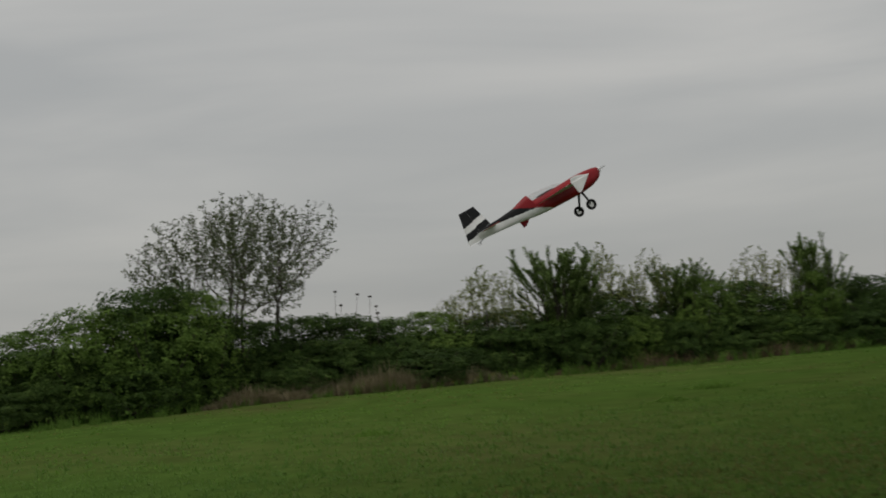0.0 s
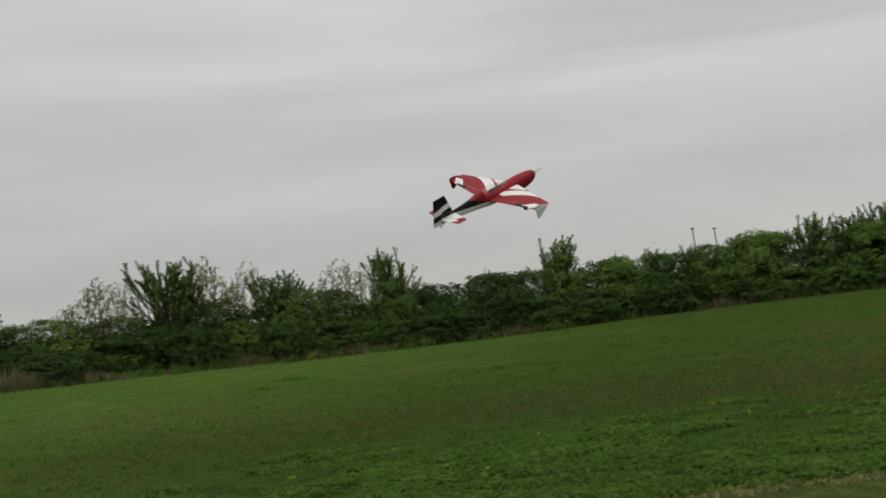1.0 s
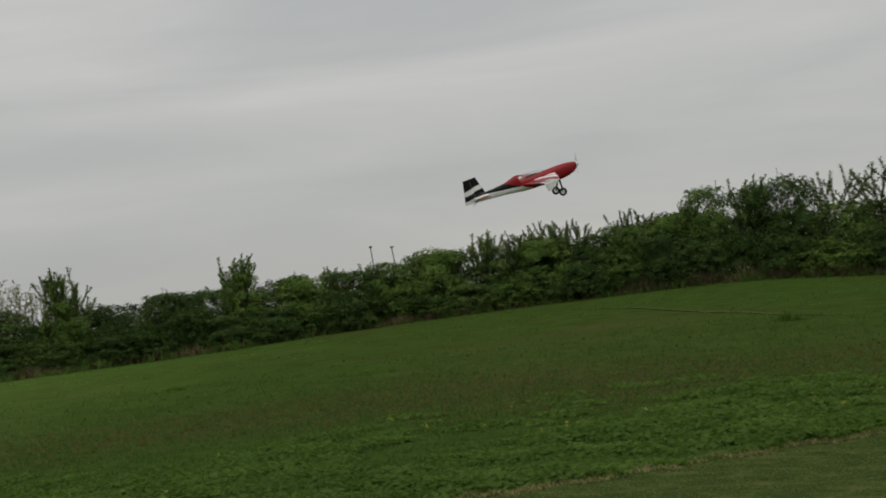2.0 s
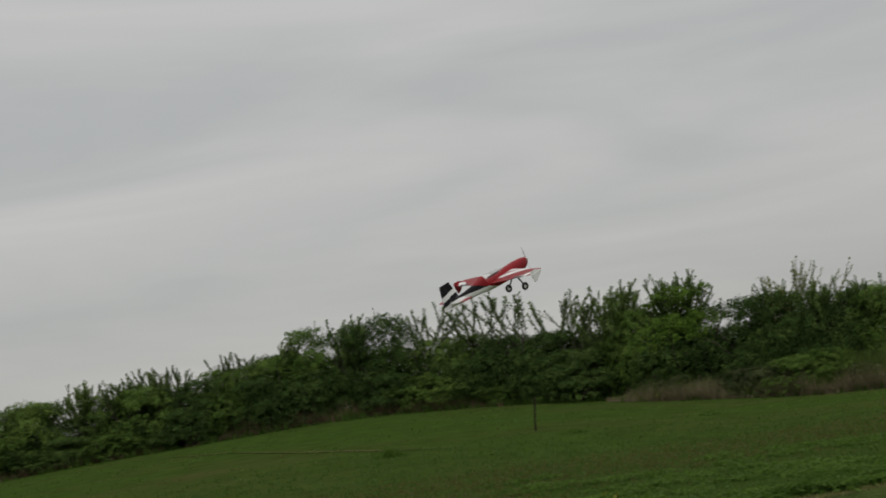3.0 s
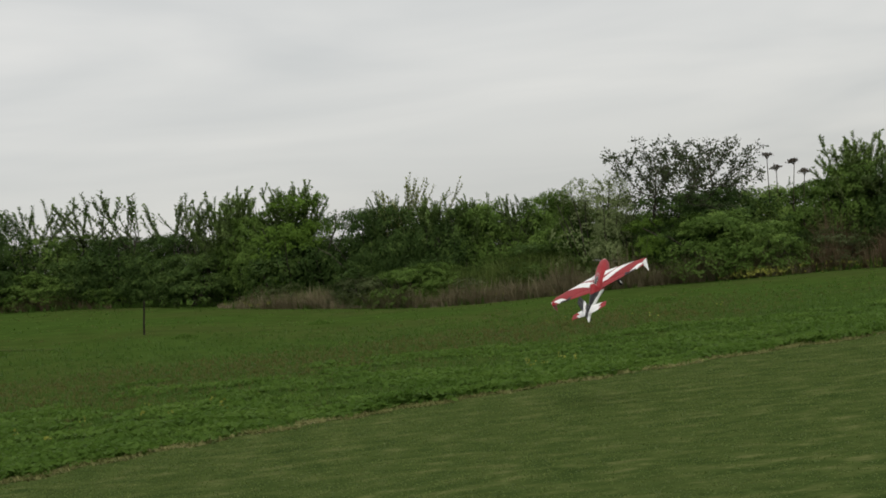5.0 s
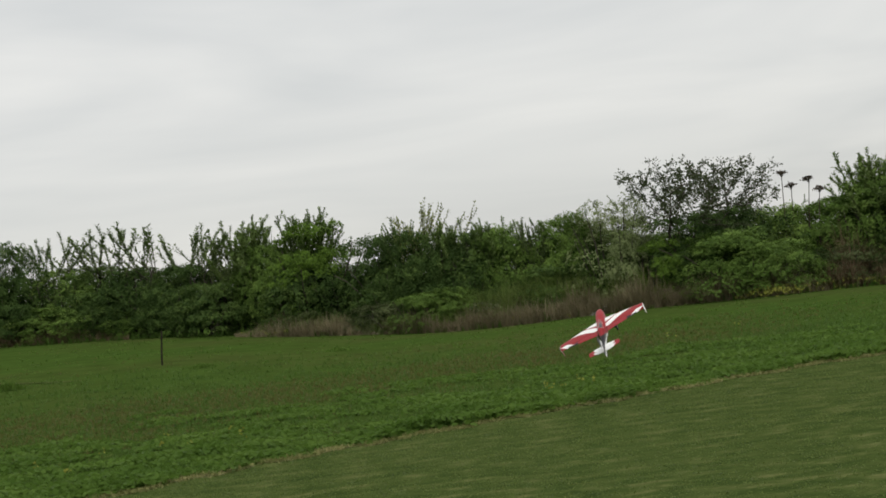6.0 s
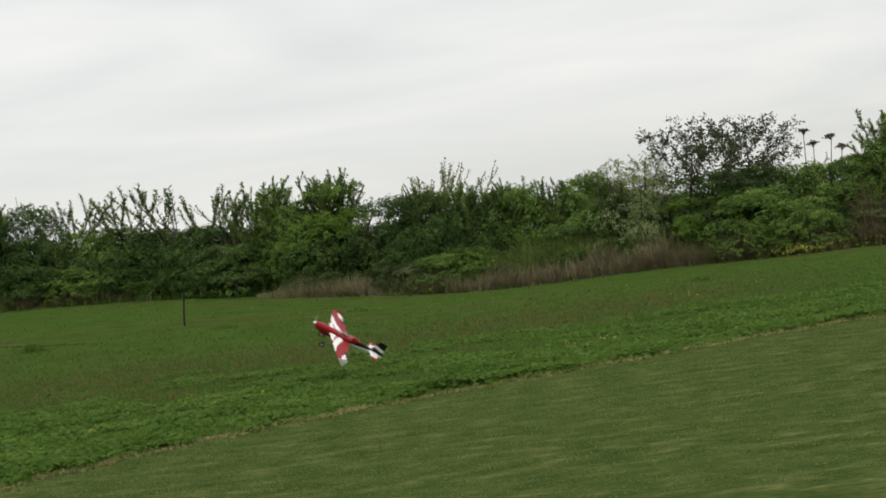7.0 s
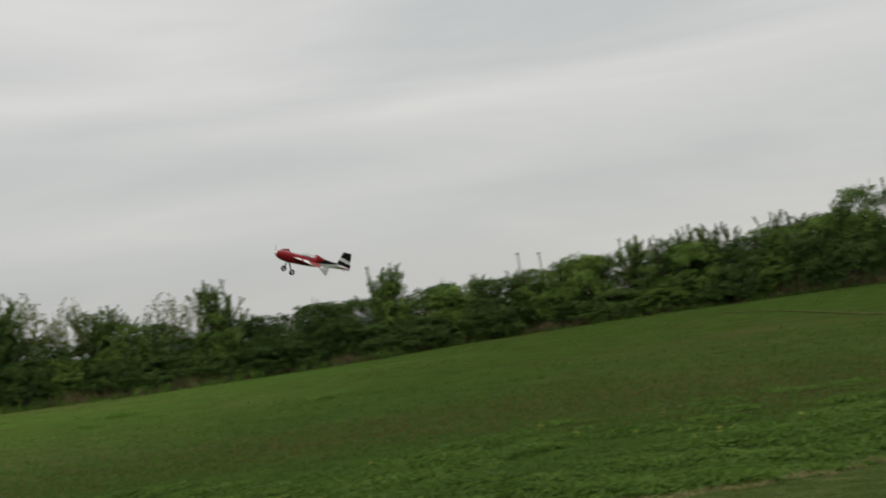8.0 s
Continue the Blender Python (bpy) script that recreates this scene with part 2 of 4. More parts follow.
def height(x, y):
    """Ground height; x and y are numbers or arrays."""
    x, y = np.asarray(x, float), np.asarray(y, float)
    r, az = np.hypot(x, y), np.degrees(np.arctan2(x, y))
    d = foot_r(az)
    wide = np.clip((110 - np.abs(az + 25)) / 30, 0, 1)
    z = sum(np.interp(az + s, FA, FZ) for s in (-4, -2, 0, 2, 4)) / 5
    far = np.clip((400 - r) / 300, 0, 1)
    swell = 0.025 * np.sin(x * 0.7 + 1.3) * np.sin(y * 0.53) * np.clip((r - 14) / 10, 0, 1)
    return z * wide * np.clip((r - 12) / (d - 12), 0, 1.0) ** 1.2 * far + swell * far


def spot(az, r):
    x, y = r * math.sin(radians(az)), r * math.cos(radians(az))
    return Vector((x, y, float(height(x, y))))


# the lawn's edge: azimuth and distance
EDGE = ((-180, 7.0), (-90, 7.2), (-60, 8.2), (-34, 11.5), (-23.5, 12.6), (-17, 13.55), (-10.5, 14.55), (-2.3, 15.75), (6.6, 17.25), (12, 18.6), (16, 19.5), (24, 22.0), (40, 30.0), (70, 60.0), (110, 60.0), (180, 30.0))
EA, ER = np.array(EDGE).T


def edge_r(az):
    e = sum(np.interp(az + s, EA, ER) for s in (-2, -1, 0, 1, 2)) / 5
    return e + 0.1 * np.sin(az * 2.1) + 0.05 * np.sin(az * 5.3 + 1)


def make_ground():
    rings = np.concatenate([[0.0], np.linspace(2, 9, 8), np.linspace(9.4, 30, 104), np.linspace(30.6, 64, 56), np.geomspace(68, 3500, 26)])
    azs = np.concatenate([np.linspace(-180, -76, 40), np.linspace(-75, 30, 300), np.linspace(31, 179, 56)])
    A, R = np.meshgrid(azs, rings)
    X, Y = R * np.sin(np.radians(A)), R * np.cos(np.radians(A))
    V = np.stack([X, Y, height(X, Y)], -1).reshape(-1, 3)
    n, k = len(rings), len(azs)
    i, j = np.meshgrid(np.arange(n - 1), np.arange(k), indexing="ij")
    a, b = i * k + j, i * k + (j + 1) % k
    F = np.stack([a, b, b + k, a + k], -1).reshape(-1, 4)
    ca, cr = A[:-1].ravel() + 0.17, (R[:-1].ravel() + R[1:].ravel()) / 2
    tagged(new("ground", mesh_of("ground", V, F[:, ::-1], (MEADOW, LAWN), cr < edge_r(ca), True)),
           "green meadow ground with a mown lawn", "ground", kind="structure")


def strip(name, az0, az1, inner, outer, lift, mat, label, category):
    azs = np.linspace(az0, az1, 260)
    rows = []
    for f in np.linspace(0, 1, 5):
        r = inner(azs) * (1 - f) + outer(azs) * f
        x, y = r * np.sin(np.radians(azs)), r * np.cos(np.radians(azs))
        rows.append(np.stack([x, y, height(x, y) + lift], -1))
    V = np.concatenate(rows)
    k = len(azs)
    i, j = np.meshgrid(np.arange(4), np.arange(k - 1), indexing="ij")
    a = i * k + j
    F = np.stack([a, a + 1, a + k + 1, a + k], -1).reshape(-1, 4)
    tagged(new(name, mesh_of(name, V, F[:, ::-1], (mat,), None, True)), label, category, kind="structure")


make_ground()
strip("lawn_edge", -40, 24, lambda a: edge_r(a) - 0.07 - 0.06 * np.sin(a * 1.9) * np.sin(a * 3.7 + 1), lambda a: edge_r(a) + 0.06, 0.012, THATCH, "strip of dry yellow clippings beside the lawn", "trim")
TRACK = ((-27.5, 53.0), (-23.9, 46.4), (-21.8, 41.6), (-19.7, 37.2), (-17.7, 34.6), (-15.6, 33.0), (-14.0, 32.2))
TA, TR = np.array(TRACK).T
strip("dirt_track", -27, -14.2, lambda a: np.interp(a, TA, TR) - 0.2 * np.sin((a + 27) / 12.8 * math.pi) ** 0.6, lambda a: np.interp(a, TA, TR) + 0.2 * np.sin((a + 27) / 12.8 * math.pi) ** 0.6, 0.02, DIRT, "worn track of pale dry earth through the grass", "path")


# ---- plants ----
def units(rng, n):
    v = rng.normal(size=(n, 3))
    return v / np.linalg.norm(v, axis=1)[:, None]


def leaf_quads(rng, centres, length, width, droop=0.0):
    """A folded diamond leaf at every centre."""
    n = len(centres)
    d = units(rng, n)
    d[:, 2] = d[:, 2] * 0.7 - droop
    d /= np.linalg.norm(d, axis=1)[:, None]
    e = np.cross(d, units(rng, n))
    e /= np.linalg.norm(e, axis=1)[:, None] + 1e-9
    nn = np.cross(d, e)
    s = rng.uniform(0.6, 1.35, (n, 1))
    lift = nn * 0.18 * width * s
    V = np.stack([centres - d * length * s / 2, centres + e * width * s / 2 + lift, centres + d * length * s / 2, centres - e * width * s / 2 + lift], 1)
    F = np.arange(4 * n).reshape(-1, 4)
    return V.reshape(-1, 3), F


def leaf_set(rng, centres, ways, normals, length, width):
    """Folded diamond leaves that point along ways and face normals."""
    n = len(centres)
    d = ways / (np.linalg.norm(ways, axis=1)[:, None] + 1e-9)
    e = np.cross(normals, d)
    e /= np.linalg.norm(e, axis=1)[:, None] + 1e-9
    s = rng.uniform(0.65, 1.3, (n, 1))
    lift = np.cross(d, e) * 0.16 * width * s
    V = np.stack([centres - d * length * s / 2, centres + e * width * s / 2 + lift, centres + d * length * s / 2, centres - e * width * s / 2 + lift], 1)
    return V.reshape(-1, 3), np.arange(4 * n).reshape(-1, 4)


def rosettes(rng, cc, axis, per, radius, size):
    """Leafy sprays: leaves that fan out round each axis and droop at the rim."""
    axis = axis / np.linalg.norm(axis, axis=1)[:, None]
    e1 = np.cross(axis, units(rng, len(cc)))
    e1 /= np.linalg.norm(e1, axis=1)[:, None] + 1e-9
    e2 = np.cross(axis, e1)
    ax, e1, e2, c = (np.repeat(q, per, 0) for q in (axis, e1, e2, cc))
    n = len(c)
    a, q = rng.uniform(0, 6.283, (n, 1)), np.sqrt(rng.uniform(0.02, 1, (n, 1)))
    rad = np.cos(a) * e1 + np.sin(a) * e2
    R = radius * np.repeat(rng.uniform(0.6, 1.3, (len(cc), 1)), per, 0)
    pos = c + rad * q * R + ax * (0.25 - 0.55 * q * q) * R + rng.normal(size=(n, 3)) * 0.1 * R
    return leaf_set(rng, pos, rad - 0.4 * ax * q + rng.normal(size=(n, 3)) * 0.3, ax + 0.45 * rad * q + rng.normal(size=(n, 3)) * 0.3, size, size * 0.58)


class Tubes:
    """Collects tapered, bent tubes into one mesh of quads."""

    def __init__(self, sides=4):
        self.v, self.f, self.n, self.k = [], [], 0, sides

    def add(self, pts, r0, r1=None):
        pts = np.asarray(pts, float)
        m, k = len(pts), self.k
        t = np.gradient(pts, axis=0)
        t /= np.linalg.norm(t, axis=1)[:, None] + 1e-9
        side = np.cross(t, np.where(np.abs(t[:, 2:]) > 0.9, np.array([1.0, 0, 0]), np.array([0, 0, 1.0])))
        side /= np.linalg.norm(side, axis=1)[:, None] + 1e-9
        other = np.cross(t, side)
        rad = (np.asarray(r0) if np.ndim(r0) else np.linspace(r0, r1, m))[:, None, None]
        an = np.arange(k) * 2 * np.pi / k
        ring = pts[:, None] + rad * (np.cos(an)[None, :, None] * side[:, None] + np.sin(an)[None, :, None] * other[:, None])
        self.v.append(ring.reshape(-1, 3))
        i, j = np.meshgrid(np.arange(m - 1), np.arange(k), indexing="ij")
        a, b = i * k + j, i * k + (j + 1) % k
        self.f.append(np.stack([a, b, b + k, a + k], -1).reshape(-1, 4) + self.n)
        self.n += m * k

    def mesh(self, name, mat):
        return mesh_of(name, np.concatenate(self.v), np.concatenate(self.f), (mat,), None, True)


def bent(rng, start, way, length, steps, wobble, rise=0.0):
    pts = [np.array(start, float)]
    w = np.array(way, float)
    for _ in range(steps):
        w = w + rng.normal(size=3) * wobble + np.array([0, 0, rise])
        w /= np.linalg.norm(w)
        pts.append(pts[-1] + w * length / steps)
    return np.array(pts)


def plant(name, stems, crown_v, crown_f, bark, leaf, label, category, group, crown_name="crown"):
    root = new(name)
    tagged(part("stem", stems.mesh("stem", bark), root), kind="stuff")
    part(crown_name, mesh_of("crown", crown_v, crown_f, (leaf,)), root)
    return tagged(root, label, category, group)


def dense_bush(seed, w, h, leaf, label, clusters=420, size=0.13, per=18, shoots=14, group="hedge shrubs"):
    """Shrub of many leafy sprays on overlapping lobes, ragged on top, leafy to the ground."""
    rng = np.random.default_rng(seed)
    lobes = []
    for i in range(15):
        a, q = rng.uniform(0, 6.283), math.sqrt(rng.uniform(0, 1))
        zt = h * (0.2 + 0.56 * rng.uniform(0, 1) ** 0.7) * (1 - 0.3 * q * q)
        lobes.append((q * math.cos(a) * w * 0.36, q * math.sin(a) * w * 0.3, zt, rng.uniform(0.15, 0.23) * min(w, h)))
    for i in range(4):
        lobes.append((rng.uniform(-0.22, 0.22) * w, rng.uniform(-0.15, 0.15) * w, h * rng.uniform(0.66, 0.78), rng.uniform(0.15, 0.2) * h))
    L = np.array(lobes)
    pick = rng.integers(0, len(L), clusters)
    u = units(rng, clusters)
    u[:, 2] = np.abs(u[:, 2]) * 0.9 + u[:, 2] * 0.1
    cc = L[pick, :3] + u * L[pick, 3:4] * rng.uniform(0.7, 1.05, (clusters, 1)) * np.array([1.2, 1.1, 1.0])
    low = clusters // 4
    ang = rng.uniform(0, 6.283, low)
    rad = w * 0.46 * rng.uniform(0.75, 1.05, low)
    cc[:low] = np.stack([rad * np.cos(ang), rad * np.sin(ang) * 0.8, h * rng.uniform(0.1, 0.48, low)], -1)
    cc[:, 2] = np.clip(cc[:, 2], 0.08, h)
    st = Tubes(3)
    for i in range(9):
        a = rng.uniform(0, 6.283)
        st.add(bent(rng, (rng.normal() * 0.15, rng.normal() * 0.15, -0.05), (math.cos(a) * 0.5, math.sin(a) * 0.4, 1), h * rng.uniform(0.6, 0.85), 6, 0.1), 0.035, 0.01)
    k = np.array([w / 2 / np.percentile(np.abs(cc[:, 0]), 94), w / 2 / np.percentile(np.abs(cc[:, 1]), 94), h * 0.97 / np.percentile(cc[:, 2], 97)])
    for v in [cc] + st.v:
        v *= k
    cc[:, 2] = np.clip(cc[:, 2], 0.06, h * (0.93 + 0.1 * rng.uniform(size=len(cc))))
    tips, ways, crest = [], [], np.nonzero(cc[:, 2] > 0.55 * h)[0]
    for i in range(shoots):
        pts = bent(rng, cc[rng.choice(crest)] - np.array([0, 0, 0.05]), (rng.normal() * 0.35, rng.normal() * 0.35, 1), rng.uniform(0.15, 0.38), 5, 0.1)
        st.add(pts, 0.01, 0.004)
        tips.append(np.repeat(pts[1:], 4, 0))
        ways.append(np.repeat(pts[1:] - pts[:-1], 4, 0) / 0.06)
    tips, ways = np.concatenate(tips), np.concatenate(ways)
    out = np.stack([cc[:, 0] / w, cc[:, 1] / w, (cc[:, 2] / h - 0.35) * 0.5], -1)
    out /= np.linalg.norm(out, axis=1)[:, None] + 1e-9
    V, F = rosettes(rng, cc, out * 0.95 + np.array([0, 0, 0.6]) + rng.normal(size=cc.shape) * 0.35, per, size * 2.1, size)
    side = units(rng, len(tips))
    V2, F2 = leaf_set(rng, tips + side * size * 0.4, ways * 0.7 + side, ways - side * 0.6, size * 0.9, size * 0.45)
    V, F = np.concatenate([V, V2]), np.concatenate([F, F2 + len(V)])
    return plant("shrub", st, V, F, BARK, leaf, label, "shrub", group)


def finger_shrub(seed, w, h, leaf, label, stems=16, size=0.12, gap=0.06, per=3, side=2, bare=0.35, spread=0.34, oval=False, group="hedge shrubs"):
    """Fan of straight shoots, each wrapped in short rising leaves like a bottle brush."""
    rng = np.random.default_rng(seed)
    st, cs, ws = Tubes(3), [], []
    for i in range(stems):
        a, u = rng.uniform(0, 6.283), math.sqrt(rng.uniform(0, 1))
        foot = np.array([rng.normal() * 0.06 * w, rng.normal() * 0.06 * w, -0.05])
        fork = np.array([foot[0] * 2, foot[1] * 2, h * rng.uniform(0.7, 1.05) * (0.95 - spread) * 0.85])
        out = u * 0.5 * w / (spread * h)
        long = (h * (1 - 0.2 * u * u) - fork[2]) * rng.uniform(0.78, 1.04)
        if oval:
            f = rng.uniform(0.3, 0.8)
            fork = np.array([foot[0] * 2, foot[1] * 2, h * f])
            out, long = rng.uniform(0.35, 1.0) * (1.25 - f), (0.24 * h + 0.34 * w) * math.sqrt(max(0.1, 1 - ((f - 0.42) / 0.58) ** 2)) * rng.uniform(0.7, 1.0)
        st.add([foot, (foot + fork) / 2, fork], 0.03, 0.018)
        pts = bent(rng, fork, (math.cos(a) * out, math.sin(a) * out * 0.8, 1), long * math.hypot(1, out), 10, 0.025)
        st.add(pts, 0.011, 0.004)
        runs = [(pts, bare)]
        for k in range(side):
            j = rng.integers(4, 9)
            w0 = pts[j] - pts[j - 1]
            w0 = w0 / np.linalg.norm(w0) + rng.normal(size=3) * np.array([0.3, 0.3, 0.1])
            q = bent(rng, pts[j], w0, long * rng.uniform(0.18, 0.36), 5, 0.03, 0.02)
            st.add(q, 0.007, 0.003)
            runs.append((q, 0.2))
        for q, f in runs:
            run = np.linalg.norm(q[-1] - q[0])
            at = np.linspace(f, 1.0, max(3, int(run * (1 - f) / gap))) * (len(q) - 1)
            c = np.stack([np.interp(at, np.arange(len(q)), q[:, i]) for i in range(3)], -1)
            cs.append(np.repeat(c, per, 0))
            ws.append(np.repeat(np.broadcast_to((q[-1] - q[0]) / run, c.shape), per, 0))
    c, way = np.concatenate(cs), np.concatenate(ws)
    k = np.array([w / 2 / np.percentile(np.abs(c[:, 0]), 97), w / 2 / np.percentile(np.abs(c[:, 1]), 97), h / np.percentile(c[:, 2], 99.3)])
    for v in [c] + st.v:
        v *= k
    out = np.cross(way, units(rng, len(c)))
    out /= np.linalg.norm(out, axis=1)[:, None] + 1e-9
    V, F = leaf_set(rng, c + out * size * 0.32 + way * size * 0.2, way + out * 0.95, way - out + np.array([0, 0, 0.5]), size, size * 0.36)
    return plant("shrub", st, V, F, BARK, leaf, label, "shrub", group)


def grow(rng, targets, nodes, parents, step, kill, rounds):
    """Twigs that reach out for the targets: each node steps towards those nearest to it."""
    nodes, parents = [np.array(p, float) for p in nodes], list(parents)
    best, near, fresh = np.full(len(targets), 1e9), np.zeros(len(targets), int), 0
    for _ in range(rounds):
        for i in range(fresh, len(nodes)):
            d = np.linalg.norm(targets - nodes[i], axis=1)
            closer = d < best
            best[closer], near[closer] = d[closer], i
        fresh = len(nodes)
        live = best > kill
        if not live.any():
            break
        for i in np.unique(near[live]):
            d = targets[live & (near == i)] - nodes[i]
            d = (d / np.linalg.norm(d, axis=1)[:, None]).mean(0) + rng.normal(size=3) * 0.16
            nodes.append(nodes[i] + step * d / (np.linalg.norm(d) + 1e-9))
            parents.append(i)
    return np.array(nodes), np.array(parents)


def crown_tree(seed, w, h, leaf, label, boles=4, targets=500, per=3, size=0.08, base=0.3, bare=0.2, tuft=0.07, twig=0.006, lobes=12, name="tree", category="tree", group="trees in the hedge"):
    """Boles that fan out and fork into a rounded, uneven crown of fine twigs with small leaves."""
    rng = np.random.default_rng(seed)
    # targets fill a dome of overlapping lobes
    mid = units(rng, lobes)
    mid[:, 2] = np.abs(mid[:, 2]) * 1.15 - 0.25
    mid *= rng.uniform(0.45, 0.78, (lobes, 1))
    pick = rng.integers(0, lobes, targets)
    u = mid[pick] + units(rng, targets) * (rng.uniform(0.28, 0.44, lobes)[pick] * rng.uniform(0.1, 1, targets) ** 0.45)[:, None]
    T = u * np.array([w / 2, w * 0.42, h * (1 - base) * 0.55]) + np.array([0, 0, h * (base + (1 - base) * 0.42)])
    T = T[T[:, 2] > base * h * 0.7]
    T *= np.array([w / 2 / np.percentile(np.abs(T[:, 0]), 98), w * 0.42 / np.percentile(np.abs(T[:, 1]), 98), h / np.percentile(T[:, 2], 99.3)])
    step, nodes, parents = 0.1 * (h / 4) ** 0.5, [], []
    for i in range(boles):
        a = i * 6.283 / boles + rng.uniform(-0.5, 0.5)
        lean = 0.5 * w / h * rng.uniform(0.25, 1.0)
        n = max(4, int(h * (base + 0.16) / step))
        q = bent(rng, (0.1 * math.cos(a), 0.1 * math.sin(a), -0.1), (math.cos(a) * lean, math.sin(a) * lean * 0.8, 1.0), h * (base + 0.16), n, 0.05)
        parents += [-1] + list(range(len(nodes), len(nodes) + n))
        nodes += list(q)
    P, par = grow(rng, T, nodes, parents, step, step * 1.3, 70)
    thick = np.zeros(len(P))
    kids = [[] for _ in P]
    for i in range(len(P) - 1, -1, -1):
        thick[i] = max(thick[i], twig ** 2.2)
        if par[i] >= 0:
            thick[par[i]] += thick[i]
            kids[par[i]].append(i)
    R = thick ** (1 / 2.2)
    st, trunks = Tubes(4), []
    todo = [(-1, int(i)) for i in np.nonzero(par < 0)[0]]
    while todo:
        p, i = todo.pop()
        chain = [i] if p < 0 else [p, i]
        while kids[i]:
            order = sorted(kids[i], key=lambda j: -R[j])
            todo += [(i, j) for j in order[1:]]
            i = order[0]
            chain.append(i)
        r = R[chain]
        if p >= 0:
            r[0] = r[1]
            st.add(P[chain], r)
        else:
            trunks.append(Tubes(7))
            trunks[-1].add(P[chain], r)
    fine = np.nonzero((R < twig * 3.2) & (P[:, 2] > base * h * 0.8) & (rng.uniform(size=len(P)) > bare))[0]
    c = np.repeat(P[fine], per, 0)
    way = np.repeat(P[fine] - P[np.maximum(par[fine], 0)], per, 0)
    way /= np.linalg.norm(way, axis=1)[:, None] + 1e-9
    o = units(rng, len(c))
    V, F = leaf_set(rng, c + o * tuft * rng.uniform(0.2, 1.2, (len(c), 1)), way * 0.6 + o, units(rng, len(c)) + np.array([0, 0, 0.9]), size, size * 0.55)
    root = plant(name, st, V, F, BARK, leaf, label, category, group)
    for tr in trunks:
        part("trunk", tr.mesh("trunk", BARK), root)
    return root


def place(ob, az, off, turn=0.0, scale=(1, 1, 1)):
    p = spot(az, float(foot_r(az)) + off)
    ob.matrix_basis = Matrix.LocRotScale(p, Euler((0, 0, radians(turn))), Vector(scale))


def scatter_copies(kinds, rows):
    """Each row: azimuth, distance behind the hedge's foot, kind, width and height in metres, turn. The first use of a kind is the built one."""
    used = set()
    for az, off, kind, w, h, turn in rows:
        ob, w0, h0 = kinds[kind]
        sc = (w / w0, w / w0, h / h0)
        if kind in used:
            p = spot(az, float(foot_r(az)) + off)
            ob = copy_thing(ob, Matrix.LocRotScale(p, Euler((0, 0, radians(turn))), None))
            ob.scale = sc
        else:
            used.add(kind)
            place(ob, az, off, turn, sc)


